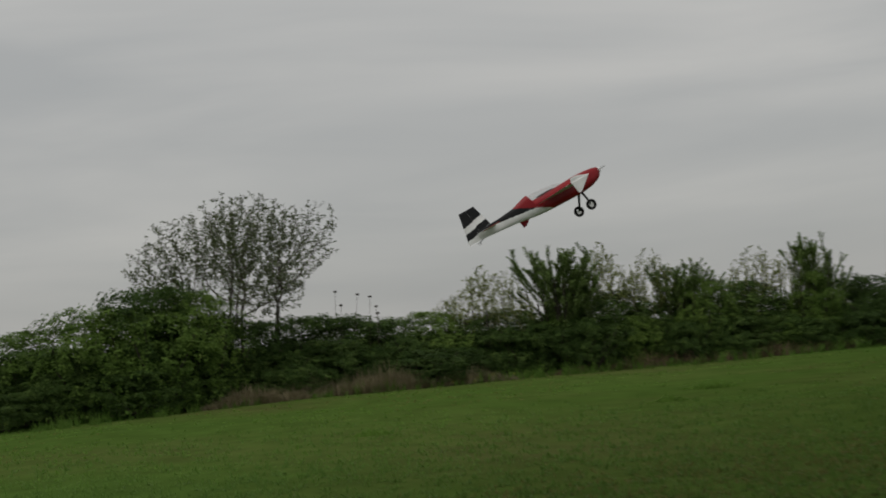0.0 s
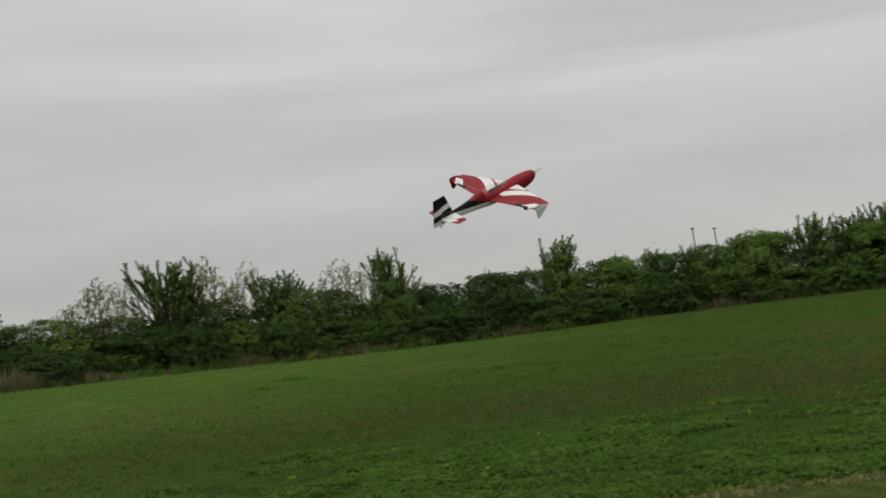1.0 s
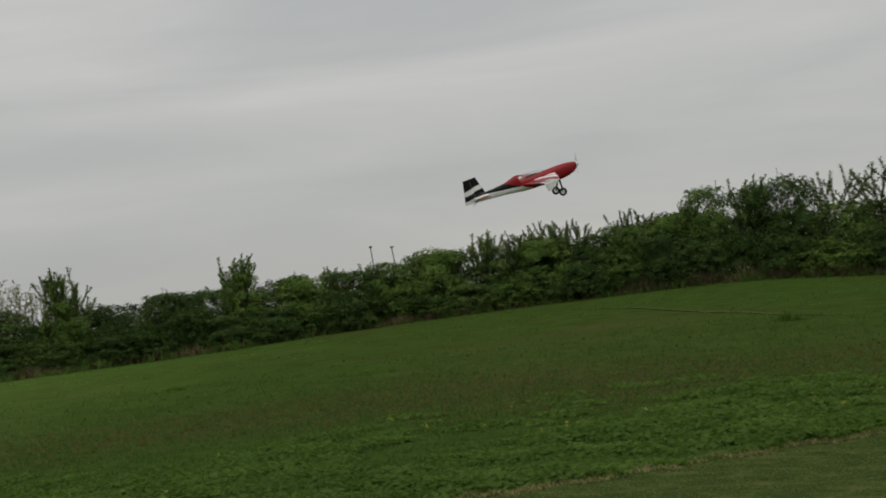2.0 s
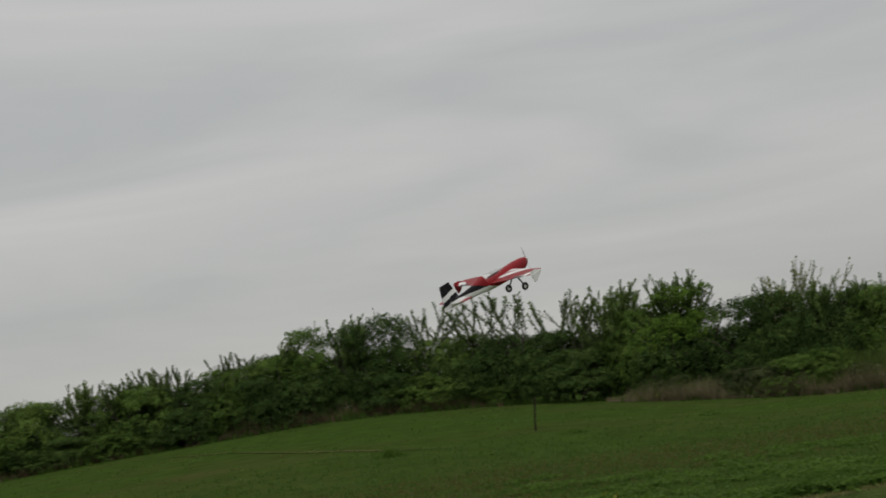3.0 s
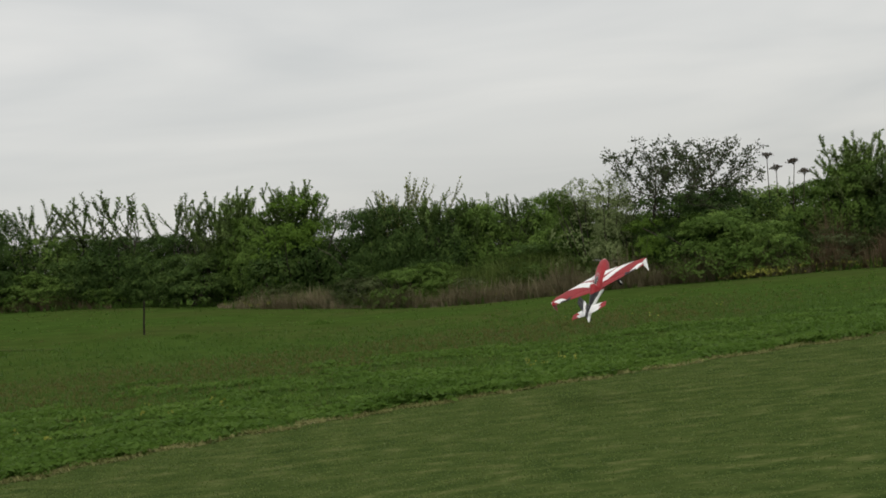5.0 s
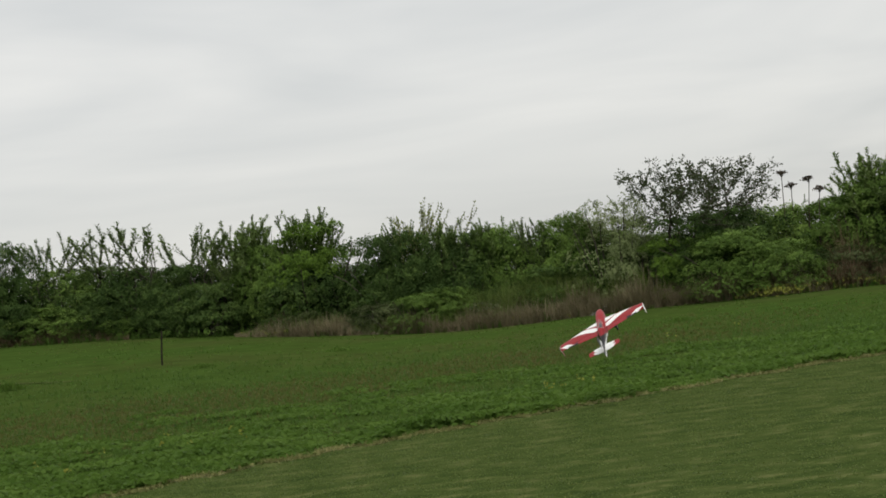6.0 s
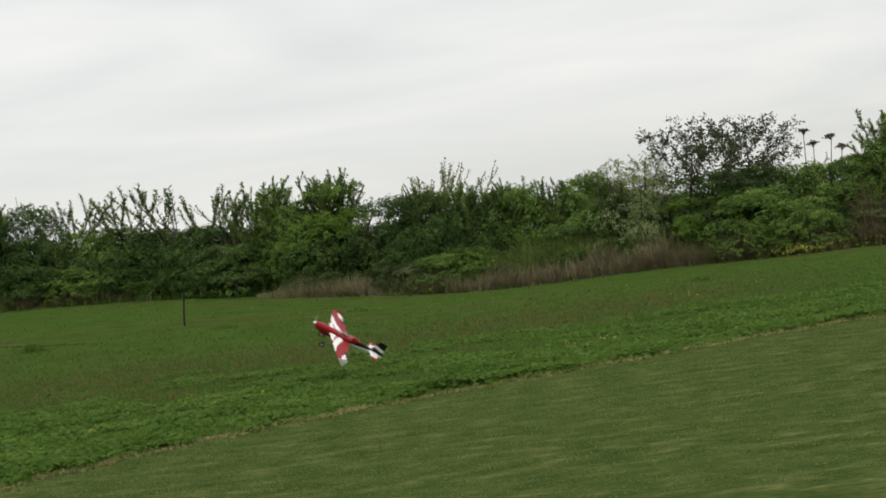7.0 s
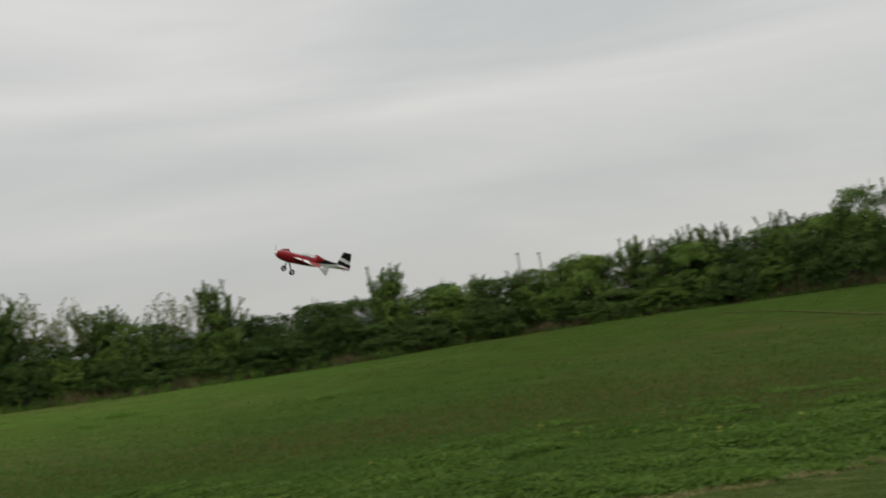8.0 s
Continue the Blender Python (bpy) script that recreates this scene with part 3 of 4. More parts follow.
def hedge():
    KINDS = {
        "dark": (dense_bush(11, 3.0, 2.8, LEAF_DARK, "dark green leafy hedge shrub, dense to the ground", 900, 0.08), 3.0, 2.8),
        "dark2": (dense_bush(12, 3.0, 2.8, LEAF_DARK, "dark green leafy hedge shrub with ragged top", 900, 0.08), 3.0, 2.8),
        "dark3": (dense_bush(13, 2.6, 2.8, LEAF_DARK, "dark green tangled shrub in the hedge", 700, 0.09), 2.6, 2.8),
        "mid": (dense_bush(21, 2.8, 2.8, LEAF_MID, "green leafy shrub in the hedge", 900, 0.075), 2.8, 2.8),
        "mid2": (dense_bush(22, 2.5, 2.8, LEAF_MID, "green leafy shrub with upright shoots", 800, 0.075), 2.5, 2.8),
        "bright": (dense_bush(31, 2.2, 3.4, LEAF_BRIGHT, "bright spring-green leafy shrub", 640, 0.08), 2.2, 3.4),
        "pale": (dense_bush(41, 2.6, 2.8, LEAF_SILVER, "pale silvery grey-green budding shrub", 480, 0.07), 2.6, 2.8),
        "olive": (dense_bush(51, 2.4, 2.4, LEAF_GREY, "dull olive thorny shrub with few leaves", 320, 0.08), 2.4, 2.4),
        "finger": (finger_shrub(61, 2.0, 3.6, LEAF_SHOOT, "upright shrub with leaf-wrapped finger-like stems", 12, 0.14, 0.07, 4, 1, 0.2), 2.0, 3.6),
        "finger2": (finger_shrub(62, 2.0, 3.6, LEAF_FRESH, "light green upright shrub with spiky shoots", 64, 0.115, 0.05, 5, 2, 0.1, 0.5, True), 2.0, 3.6),
        "fan": (finger_shrub(63, 2.0, 3.6, LEAF_FRESH, "grey-green fan-shaped shrub with open leafy shoots", 58, 0.12, 0.055, 5, 2, 0.1, 0.52, True), 2.0, 3.6),
        "feather": (crown_tree(71, 2.6, 3.2, LEAF_PALE, "pale feathery budding shrub with fine twigs", 5, 620, 4, 0.075, 0.2, 0.05, 0.08, 0.004, 10, "shrub", "shrub", "hedge shrubs"), 2.6, 3.2),
        "bare": (finger_shrub(77, 2.4, 3.2, LEAF_PALE, "nearly bare shrub with fine upright twigs", 20, 0.1, 0.07, 3, 3, 0.25), 2.4, 3.2),
        "twiggy": (finger_shrub(73, 2.2, 3.2, LEAF_SHOOT, "half-bare shrub with open twigs and clustered leaves", 42, 0.12, 0.06, 5, 2, 0.15, 0.46, True), 2.2, 3.2),
    }
    rows = [
        # the skyline, from the big tree's side to the far end
        (-68.5, 2.0, "dark", 3.4, 1.91, 10), (-66.9, 1.5, "mid", 3.4, 2.80, 40), (-65.4, 1.3, "dark", 2.8, 3.25, 80), (-64.0, 1.0, "mid2", 2.4, 3.08, 80),
        (-55.1, 1.8, "feather", 2.5, 3.09, 20), (-53.7, 1.6, "feather", 1.6, 2.91, 160), (-52.1, 1.4, "finger2", 2.3, 3.58, 0), (-51.4, 1.0, "fan", 1.6, 3.03, 70),
        (-50.3, 1.9, "feather", 2.3, 3.57, 200), (-49.2, 1.6, "feather", 1.6, 3.32, 90), (-48.2, 1.4, "finger2", 2.0, 2.96, 130), (-47.4, 1.0, "mid2", 1.8, 2.50, 30),
        (-45.9, 1.8, "feather", 2.1, 3.21, 60), (-44.6, 1.5, "feather", 1.5, 2.92, 260), (-43.9, 1.2, "fan", 1.9, 3.43, 200), (-43.8, 0.9, "mid2", 1.6, 2.43, 200),
        (-42.0, 1.0, "dark", 2.2, 2.14, 300), (-40.3, 1.0, "dark2", 2.2, 2.30, 10), (-39.2, 1.0, "dark3", 1.9, 2.21, 90), (-37.3, 1.4, "fan", 1.8, 3.23, 45), (-37.2, 1.2, "mid2", 1.7, 2.68, 240),
        (-35.0, 1.0, "mid", 2.4, 2.14, 120), (-33.4, 1.0, "dark", 2.4, 2.21, 200), (-31.6, 1.0, "mid2", 2.2, 2.33, 75), (-29.8, 1.0, "mid", 2.2, 2.55, 15),
        (-28.0, 1.2, "fan", 1.6, 2.84, 10), (-26.6, 1.2, "finger2", 1.5, 2.72, 110), (-25.3, 1.2, "twiggy", 1.9, 2.94, 220), (-25.6, 0.8, "mid", 2.6, 2.40, 190), (-23.8, 1.0, "dark2", 2.2, 2.32, 330),
        (-22.4, 1.2, "twiggy", 1.9, 2.96, 300), (-22.3, 0.9, "mid2", 1.7, 2.55, 300), (-21.0, 1.0, "mid", 2.0, 2.65, 270), (-19.6, 1.2, "mid2", 2.2, 3.55, 150), (-17.9, 1.2, "fan", 1.9, 3.60, 30), (-17.9, 1.0, "dark", 2.1, 3.35, 90), (-16.3, 1.2, "dark2", 2.1, 3.61, 250),
        (-14.9, 1.4, "finger", 2.3, 3.63, 0), (-13.6, 1.5, "finger", 2.5, 3.80, 120), (-12.0, 1.4, "finger", 2.7, 4.03, 60), (-10.1, 1.4, "finger", 2.4, 3.66, 210), (-9.0, 1.6, "finger", 1.8, 3.57, 300),
        (-14.3, 1.0, "dark3", 2.2, 2.29, 0), (-12.4, 1.0, "dark3", 2.4, 2.37, 50), (-10.4, 1.0, "dark", 2.4, 2.45, 150),
        (-7.7, 1.6, "fan", 2.2, 3.80, 20), (-8.3, 1.5, "twiggy", 1.8, 3.39, 80), (-7.2, 1.2, "mid2", 2.0, 3.00, 20), (-5.5, 1.5, "bright", 2.5, 3.70, 0), (-5.6, 1.7, "finger2", 1.8, 3.95, 99), (-6.6, 1.6, "mid2", 1.8, 3.20, 200),
        (-3.0, 1.6, "dark", 2.2, 3.10, 33), (-1.2, 2.0, "bare", 2.6, 3.85, 140), (-1.2, 1.5, "dark2", 2.2, 3.10, 190), (-2.0, 1.9, "finger", 1.2, 3.50, 10), (0.4, 1.6, "dark3", 2.0, 2.90, 20), (1.6, 1.6, "mid", 2.3, 2.95, 66), (3.9, 1.6, "mid2", 2.2, 2.95, 10), (5.0, 1.7, "dark2", 1.8, 2.70, 170),
        (5.7, 0.5, "pale", 2.3, 3.25, 0), (6.7, 0.3, "pale", 1.6, 2.50, 110), (7.6, -0.4, "bright", 1.3, 1.90, 40),
        (12.2, 1.8, "mid", 2.6, 2.50, 12), (14.0, 1.8, "mid2", 2.4, 2.60, 222), (15.5, 1.9, "fan", 2.2, 3.65, 45), (15.4, 1.6, "mid", 2.0, 3.00, 100), (17.6, 1.9, "twiggy", 2.6, 3.60, 15), (17.4, 1.5, "dark", 2.6, 2.90, 70), (19.5, 1.8, "mid", 3.0, 3.30, 5), (22.0, 1.8, "dark2", 3.0, 3.10, 35),
        (10.2, -0.8, "mid", 2.7, 1.9, 60), (12.0, -1.0, "mid", 2.2, 1.50, 10), (8.8, 0.6, "dark", 2.6, 2.60, 60), (10.8, 0.9, "dark3", 2.6, 2.50, 120), (9.9, 1.2, "dark2", 2.4, 2.60, 10),
        (-2.9, -0.5, "olive", 1.5, 0.95, 75), (-1.6, -0.6, "mid", 1.7, 1.15, 190), (-0.4, 0.2, "mid2", 1.8, 1.30, 20), (5.6, 1.2, "mid", 2.4, 1.60, 75), (3.4, 1.2, "mid2", 2.2, 1.50, 5), (-6.0, -0.3, "olive", 1.2, 0.80, 20), (-3.6, -0.2, "olive", 1.4, 0.90, 200), (0.8, -0.3, "olive", 1.2, 0.80, 110), (14.6, -0.2, "olive", 1.6, 1.00, 150), (-65.0, 0.7, "mid2", 2.8, 2.68, 15),
    ]
    # the unbroken lower wall of the hedge: two staggered rows
    rng = np.random.default_rng(5)
    TOP = ((-72, 2.05), (-66, 2.1), (-60, 2.04), (-57, 2.08), (-54, 2.04), (-50, 1.96), (-41, 2.03), (-35, 2.02), (-25, 2.21), (-18, 2.58), (-13, 2.23), (-8, 2.59), (-3, 2.80), (3, 2.60), (8, 2.40), (14, 2.30), (24, 2.60))
    ta, th = np.array(TOP).T
    low = ("dark", "dark2", "dark3", "dark", "mid2", "dark2", "dark3")
    az = -71.0
    while az < 23:
        top = float(np.interp(az, ta, th))
        back = 1.7 if az < -9 else 2.3
        rows.append((az, back + rng.uniform(0, 0.5), (low if az < 1 else ("mid", "mid2", "dark", "mid", "dark2", "mid2"))[rng.integers(0, 6)], rng.uniform(2.3, 3.0), top * rng.uniform(0.8, 1.18), rng.uniform(0, 360)))
        rows.append((az + 0.9, back - 1.0 + rng.uniform(-0.8, 0.5), low[rng.integers(0, 7)], rng.uniform(1.5, 2.6), top * rng.uniform(0.42, 0.84), rng.uniform(0, 360)))
        if -36 < az < -20 or -2 < az < 5:
            rows.append((az + 0.5, 1.3, ("twiggy", "fan", "mid2")[rng.integers(0, 3)], rng.uniform(1.1, 1.7), top * rng.uniform(1.05, 1.3), rng.uniform(0, 360)))
        az += rng.uniform(1.25, 1.75)
    scatter_copies(KINDS, rows)

    big = crown_tree(88, 5.35, 5.45, LEAF_GREY, "tall open-crowned tree with grey boles and small sparse leaves", 6, 5200, 5, 0.075, 0.22, 0.1, 0.08, 0.004, 18)
    place(big, -62.5, 2.4, 25)
    tree = crown_tree(86, 5.4, 4.15, LEAF_DUSK, "dark twisted tree with clustered olive leaves", 5, 680, 8, 0.09, 0.3, 0.3, 0.13, 0.006, 12)
    place(tree, 9.1, 1.6, 70)


hedge()


# ---- dead stalks and umbels ----
def umbel(seed, h, lean, az, off, label, head=0.17, group="dead umbel stalks", slim=1.0):
    rng = np.random.default_rng(seed)
    root = new("umbel_stalk")
    st = Tubes(5)
    pts = bent(rng, (0, 0, -0.05), (lean, 0, 1), h * 0.93, 8, 0.015)
    st.add(pts, 0.02 * slim, 0.011 * slim)
    hd = Tubes(3)
    cs = []
    for i in range(16):
        a, o = rng.uniform(0, 6.283), rng.uniform(0.1, 1.0)
        q = bent(rng, pts[-1], (math.cos(a) * o, math.sin(a) * o, 0.75), head * rng.uniform(0.8, 1.1), 3, 0.05)
        hd.add(q, 0.007, 0.004)
        cs.append(q[-1] + rng.normal(size=(14, 3)) * np.array([0.04, 0.04, 0.016]) * min(1, head * 6))
    part("stem", st.mesh("stem", SEED), root)
    tagged(part("rays", hd.mesh("rays", SEED), root), kind="stuff")
    V, F = leaf_quads(rng, np.concatenate(cs), 0.05, 0.035)
    tagged(part("seed_head", mesh_of("seed_head", V, F, (SEED,)), root), kind="stuff")
    tagged(root, label, "dead plant", group)
    p = spot(az, float(foot_r(az)) + off)
    root.matrix_basis = Matrix.LocRotScale(p, Euler((0, 0, radians(-az))), None)


for k, (az, h, lean) in enumerate(((12.35, 3.6, 0.06), (12.62, 3.2, 0.05), (13.15, 3.35, 0.06), (13.5, 3.0, 0.08))):
    umbel(200 + k, h, lean, az - 0.2, 1.0, "tall dead umbel stalk above the hedge", 0.17)
for k, (az, h) in enumerate(((-59.0, 2.9), (-58.5, 2.8), (-58.15, 2.5), (-58.25, 2.3), (-59.4, 2.6), (-59.6, 3.0))):
    umbel(220 + k, h, 0.05, az, 1.0, "thin dead stalk with a small dry head", 0.035, slim=0.45)
for k, (az, h) in enumerate(((-32.0, 3.0), (-31.15, 2.9))):
    umbel(240 + k, h + 0.2, -0.1, az, 0.8, "dead upright stalk above the hedge", 0.045, slim=1.7)


def stake():
    root = new("fence_stake")
    st = Tubes(8)
    st.add([(0, 0, -0.1), (0.025, 0, 0.25), (0.055, 0, 0.5), (0.085, 0, 0.755), (0.086, 0, 0.765)], 0.022, 0.019)
    part("post", st.mesh("post", POSTWOOD), root)
    cap = Tubes(8)
    cap.add([(0.083, 0, 0.74), (0.087, 0, 0.78), (0.088, 0, 0.785)], 0.024, 0.012)
    part("cap", cap.mesh("cap", POSTWOOD), root)
    tagged(root, "thin dark weathered stake standing in the meadow", "stake")
    root.matrix_basis = Matrix.LocRotScale(spot(-11.45, 35.5), Euler((0, 0, radians(11))), None)


stake()


# ---- meadow, lawn and weeds ----
def tufts(rng, pts, per, length, width, lean):
    """Narrow blades that spring from points on the ground: one bent strip (two quads) a blade."""
    n = len(pts) * per
    base = np.repeat(pts, per, 0) + rng.normal(size=(n, 3)) * np.array([0.03, 0.03, 0])
    a = rng.uniform(0, 6.283, n)
    o = np.abs(rng.normal(size=n)) * lean
    way = np.stack([np.cos(a) * o, np.sin(a) * o, np.ones(n)], -1)
    way /= np.linalg.norm(way, axis=1)[:, None]
    L = (np.repeat(np.broadcast_to(length, len(pts)), per) * rng.uniform(0.5, 1.3, n))[:, None]
    b = a + math.pi / 2 + rng.normal(size=n) * 0.35
    side = np.stack([np.cos(b), np.sin(b), np.zeros(n)], -1) * width * rng.uniform(0.6, 1.3, (n, 1)) / 2
    mid = base + way * L * 0.55
    tip = mid + (way + np.stack([np.cos(a) * o, np.sin(a) * o, -0.4 * o], -1)) * L * 0.45
    V = np.stack([base - side, base + side, mid + side * 0.8, mid - side * 0.8, tip], 1).reshape(-1, 3)
    i = np.arange(n) * 5
    F = np.concatenate([np.stack([i, i + 1, i + 2], -1), np.stack([i, i + 2, i + 3], -1), np.stack([i + 3, i + 2, i + 4], -1)])
    return V, F


def ground_points(rng, n, az0, az1, r0, r1):
    az = rng.uniform(az0, az1, n)
    a, b = r0(az), r1(az)
    r = np.sqrt(a * a + (b * b - a * a) * rng.uniform(0, 1, n))
    x, y = r * np.sin(np.radians(az)), r * np.cos(np.radians(az))
    return np.stack([x, y, height(x, y)], -1), az, r


def stuff(name, V, F, mat, label, category):
    tagged(new(name, mesh_of(name, V, F, (mat,))), label, category, kind="stuff")


def patchy(P, scale, seed):
    """Smooth 0..1 noise over the field."""
    return np.array([0.5 + 0.5 * noise.noise(Vector((p[0] * scale + seed, p[1] * scale, seed))) for p in P])


def meadow():
    rng = np.random.default_rng(9)
    const = lambda v: (lambda a: np.full_like(a, v))
    # broad-leaved weeds close behind the lawn's edge
    P, az, r = ground_points(rng, 17000, -68, 21, lambda a: edge_r(a) + 0.05, lambda a: edge_r(a) + 8)
    k = 0.5 * patchy(P, 0.45, 3.0) + 0.5 * patchy(P, 1.6, 8.0) - 0.027 * (np.hypot(P[:, 0], P[:, 1]) - edge_r(np.degrees(np.arctan2(P[:, 0], P[:, 1]))))
    P, k = P[k > 0.38], k[k > 0.38]
    c = np.repeat(P, 9, 0)
    hgt = np.repeat(0.02 + 0.26 * np.clip(k - 0.4, 0, 1), 9)
    c = c + rng.normal(size=c.shape) * np.array([0.09, 0.09, 0])
    c[:, 2] += hgt * rng.uniform(0.1, 1.1, len(c)) + 0.01
    V, F = leaf_set(rng, c, units(rng, len(c)) * np.array([1, 1, 0.4]), units(rng, len(c)) * 0.7 + np.array([0, 0, 1.0]), 0.075, 0.048)
    stuff("meadow_weeds", V, F, LEAF_WEED, "low broad-leaved green weeds in the meadow", "weeds")
    # a taller fringe along the edge
    P, az, r = ground_points(rng, 4200, -68, 21, lambda a: edge_r(a) + 0.02, lambda a: edge_r(a) + 0.6)
    k = patchy(P, 0.9, 7.0)
    P, k = P[k > 0.36], k[k > 0.36]
    c = np.repeat(P, 9, 0) + rng.normal(size=(len(P) * 9, 3)) * np.array([0.06, 0.06, 0])
    c[:, 2] += rng.uniform(0.02, 0.27, len(c)) * np.repeat(np.clip(k - 0.3, 0.06, 0.5), 9)
    V, F = leaf_set(rng, c, units(rng, len(c)) * np.array([1, 1, 0.5]), units(rng, len(c)) * 0.8 + np.array([0, 0, 1.0]), 0.075, 0.048)
    stuff("edge_weeds", V, F, LEAF_WEED, "fringe of green weeds along the lawn", "weeds")
    # meadow grass, thinning with distance
    P, az, r = ground_points(rng, 36000, -70, 22, lambda a: edge_r(a) + 0.1, const(36.0))
    P = P[rng.uniform(size=len(P)) < np.clip((36 - r) / 16, 0, 1)]
    V, F = tufts(rng, P, 5, 0.075, 0.016, 1.3)
    stuff("meadow_grass", V, F, GRASS_BLADE, "rough green meadow grass", "grass")
    # a broad belt of seeding grass some ten metres behind the lawn
    P, az, r = ground_points(rng, 56000, -60, 21, lambda a: edge_r(a) + 3, lambda a: edge_r(a) + 20)
    k = np.exp(-((r - edge_r(az) - 9.5 - 1.5 * np.sin(az * 0.11)) / 3.0) ** 2) * np.clip((15 - az) / 12, 0.15, 1) * np.clip((az + 60) / 24, 0.35, 1) + 0.55 * (patchy(P, 0.13, 11.0) - 0.5)
    P = P[k > rng.uniform(0.08, 0.9, len(P))]
    V, F = tufts(rng, P, 4, 0.06, 0.016, 1.5)
    stuff("seeding_grass", V, F, BROWN_BLADE, "brownish seeding grass in patches", "grass")
    # scattered soft tussocks towards the hedge
    P, az, r = ground_points(rng, 5000, -70, 20, const(26.0), lambda a: foot_r(a) - 1.0)
    keep = (patchy(P, 0.3, 5.0) + rng.normal(size=len(P)) * 0.08 > 0.47) & (rng.uniform(size=len(P)) < np.clip((r - 24) / 12, 0, 1))
    P = P[keep]
    V, F = tufts(rng, P, 5, 0.04 + 0.05 * patchy(P, 0.8, 2.0), 0.026, 1.7)
    stuff("meadow_tussocks", V, F, LEAF_WEED, "soft green tussocks in the far meadow", "grass")
    P, az, r = ground_points(rng, 3500, -70, 20, const(30.0), lambda a: foot_r(a) - 1.0)
    P = P[patchy(P, 0.16, 21.0) + rng.normal(size=len(P)) * 0.06 > 0.55]
    V, F = tufts(rng, P, 4, 0.05, 0.02, 1.9)
    stuff("seeding_grass", V, F, BROWN_BLADE, "brownish seeding grass in the far meadow", "grass")
    # lawn
    P, az, r = ground_points(rng, 20000, -36, 19, const(8.6), lambda a: edge_r(a) - 0.05)
    V, F = tufts(rng, P, 4, 0.014, 0.011, 2.2)
    stuff("lawn_grass", V, F, TURF_BLADE, "short mown lawn grass", "grass")
    P, az, r = ground_points(rng, 4200, -40, 23, lambda a: edge_r(a) - 0.16, lambda a: edge_r(a) + 0.06)
    V, F = tufts(rng, P, 4, 0.045, 0.012, 1.5)
    stuff("dry_grass_edge", V, F, STRAW, "dry yellowed grass along the lawn", "grass")
    # yellow flowers
    spots = ((3.4, 19.0, 0.4, 7), (11.6, 40.2, 0.9, 110), (13.6, 40.6, 1.4, 26), (16.0, 40.6, 1.4, 22), (6.0, 28.0, 1.0, 3), (9.0, 27.0, 1.5, 4), (-9.0, 17.0, 0.5, 4), (-12.0, 17.2, 0.8, 3),
             (-18.0, 16.0, 1.2, 4), (-26.0, 16.5, 2.0, 5), (-33.0, 15.5, 2.0, 5), (-44.0, 14.0, 1.5, 4), (-54.5, 44.0, 1.0, 8), (-29.0, 52.0, 1.0, 5), (-7.5, 47.0, 1.0, 9), (4.0, 42.0, 2.0, 5))
    c = []
    for a, d, s, n in spots:
        p = np.array(spot(a, d))
        q = p + rng.normal(size=(n, 3)) * np.array([s * 0.5, s * 0.5, 0])
        q[:, 2] = height(q[:, 0], q[:, 1]) + rng.uniform(0.08, 0.25, n) * (1.2 if d > 38 else 0.8)
        c.append(np.repeat(q, 4, 0) + rng.normal(size=(n * 4, 3)) * 0.02)
    V, F = leaf_quads(rng, np.concatenate(c), 0.034, 0.028)
    stuff("yellow_flowers", V, F, PETAL, "scattered small yellow meadow flowers", "flowers")


def weed_bank():
    rng = np.random.default_rng(17)
    off = lambda a, b: ((lambda z: foot_r(z) + a), (lambda z: foot_r(z) + b))
    for name, n, a0, a1, o0, o1, ln, w, mat, lab in (
            ("dry_weeds", 4600, -4.5, 13.5, -1.3, 0.0, 1.0, 0.015, DRY_STEM, "bank of dry brown weed stalks before the hedge"),
            ("dry_weeds", 1600, -8.6, -3.0, -1.3, -0.2, 0.7, 0.014, DRY_STEM, "low bank of pale dry grass before the hedge"),
            ("tall_grass", 2400, -8.5, 13.5, -1.0, 0.4, 0.9, 0.02, TALL_BLADE, "green grass among the dry stalks before the hedge"),
            ("russet_weeds", 3200, 12.6, 20.0, -1.0, 0.9, 1.5, 0.018, RUST_STEM, "russet dry weeds at the foot of the hedge"),
            ("russet_weeds", 900, -24.0, -12.5, -0.6, 0.7, 0.9, 0.018, RUST_STEM, "brown dry weeds at the foot of the hedge"),
            ("dry_weeds", 2200, -64.5, -53.5, -1.1, 0.3, 0.66, 0.018, DRY_STEM, "grey-brown dry weeds at the foot of the hedge"),
            ("dry_weeds", 1800, -53.0, -24.0, -0.6, 0.4, 0.45, 0.017, RUST_STEM, "low brown dry weeds at the foot of the hedge"),
            ("tall_grass", 4200, -1.5, 9.0, -0.3, 0.9, 1.75, 0.022, TALL_BLADE, "tall green grass before the hedge"),
            ("tall_grass", 2600, -70.0, 20.0, -1.4, 0.5, 0.45, 0.02, GRASS_BLADE, "uncut green grass along the hedge")):
        P, az, r = ground_points(rng, n, a0, a1, *off(o0, o1))
        k = patchy(P, 0.75, a0)
        keep = k > (0.2 if mat is TALL_BLADE else 0.3)
        ends = np.clip((az - a0) / 1.6, 0.25, 1) * np.clip((a1 - az) / 1.6, 0.25, 1)
        size = (0.42 + 0.3 * k) if mat is TALL_BLADE else 0.25 + 1.25 * np.clip(k - 0.22, 0, 0.7)
        V, F = tufts(rng, P[keep], 7, (ln * size * ends)[keep] * rng.uniform(0.45, 1.3, int(keep.sum())), w, 0.45 if mat is TALL_BLADE else 0.55)
        stuff(name, V, F, mat, lab, "weeds" if "weeds" in name else "grass")


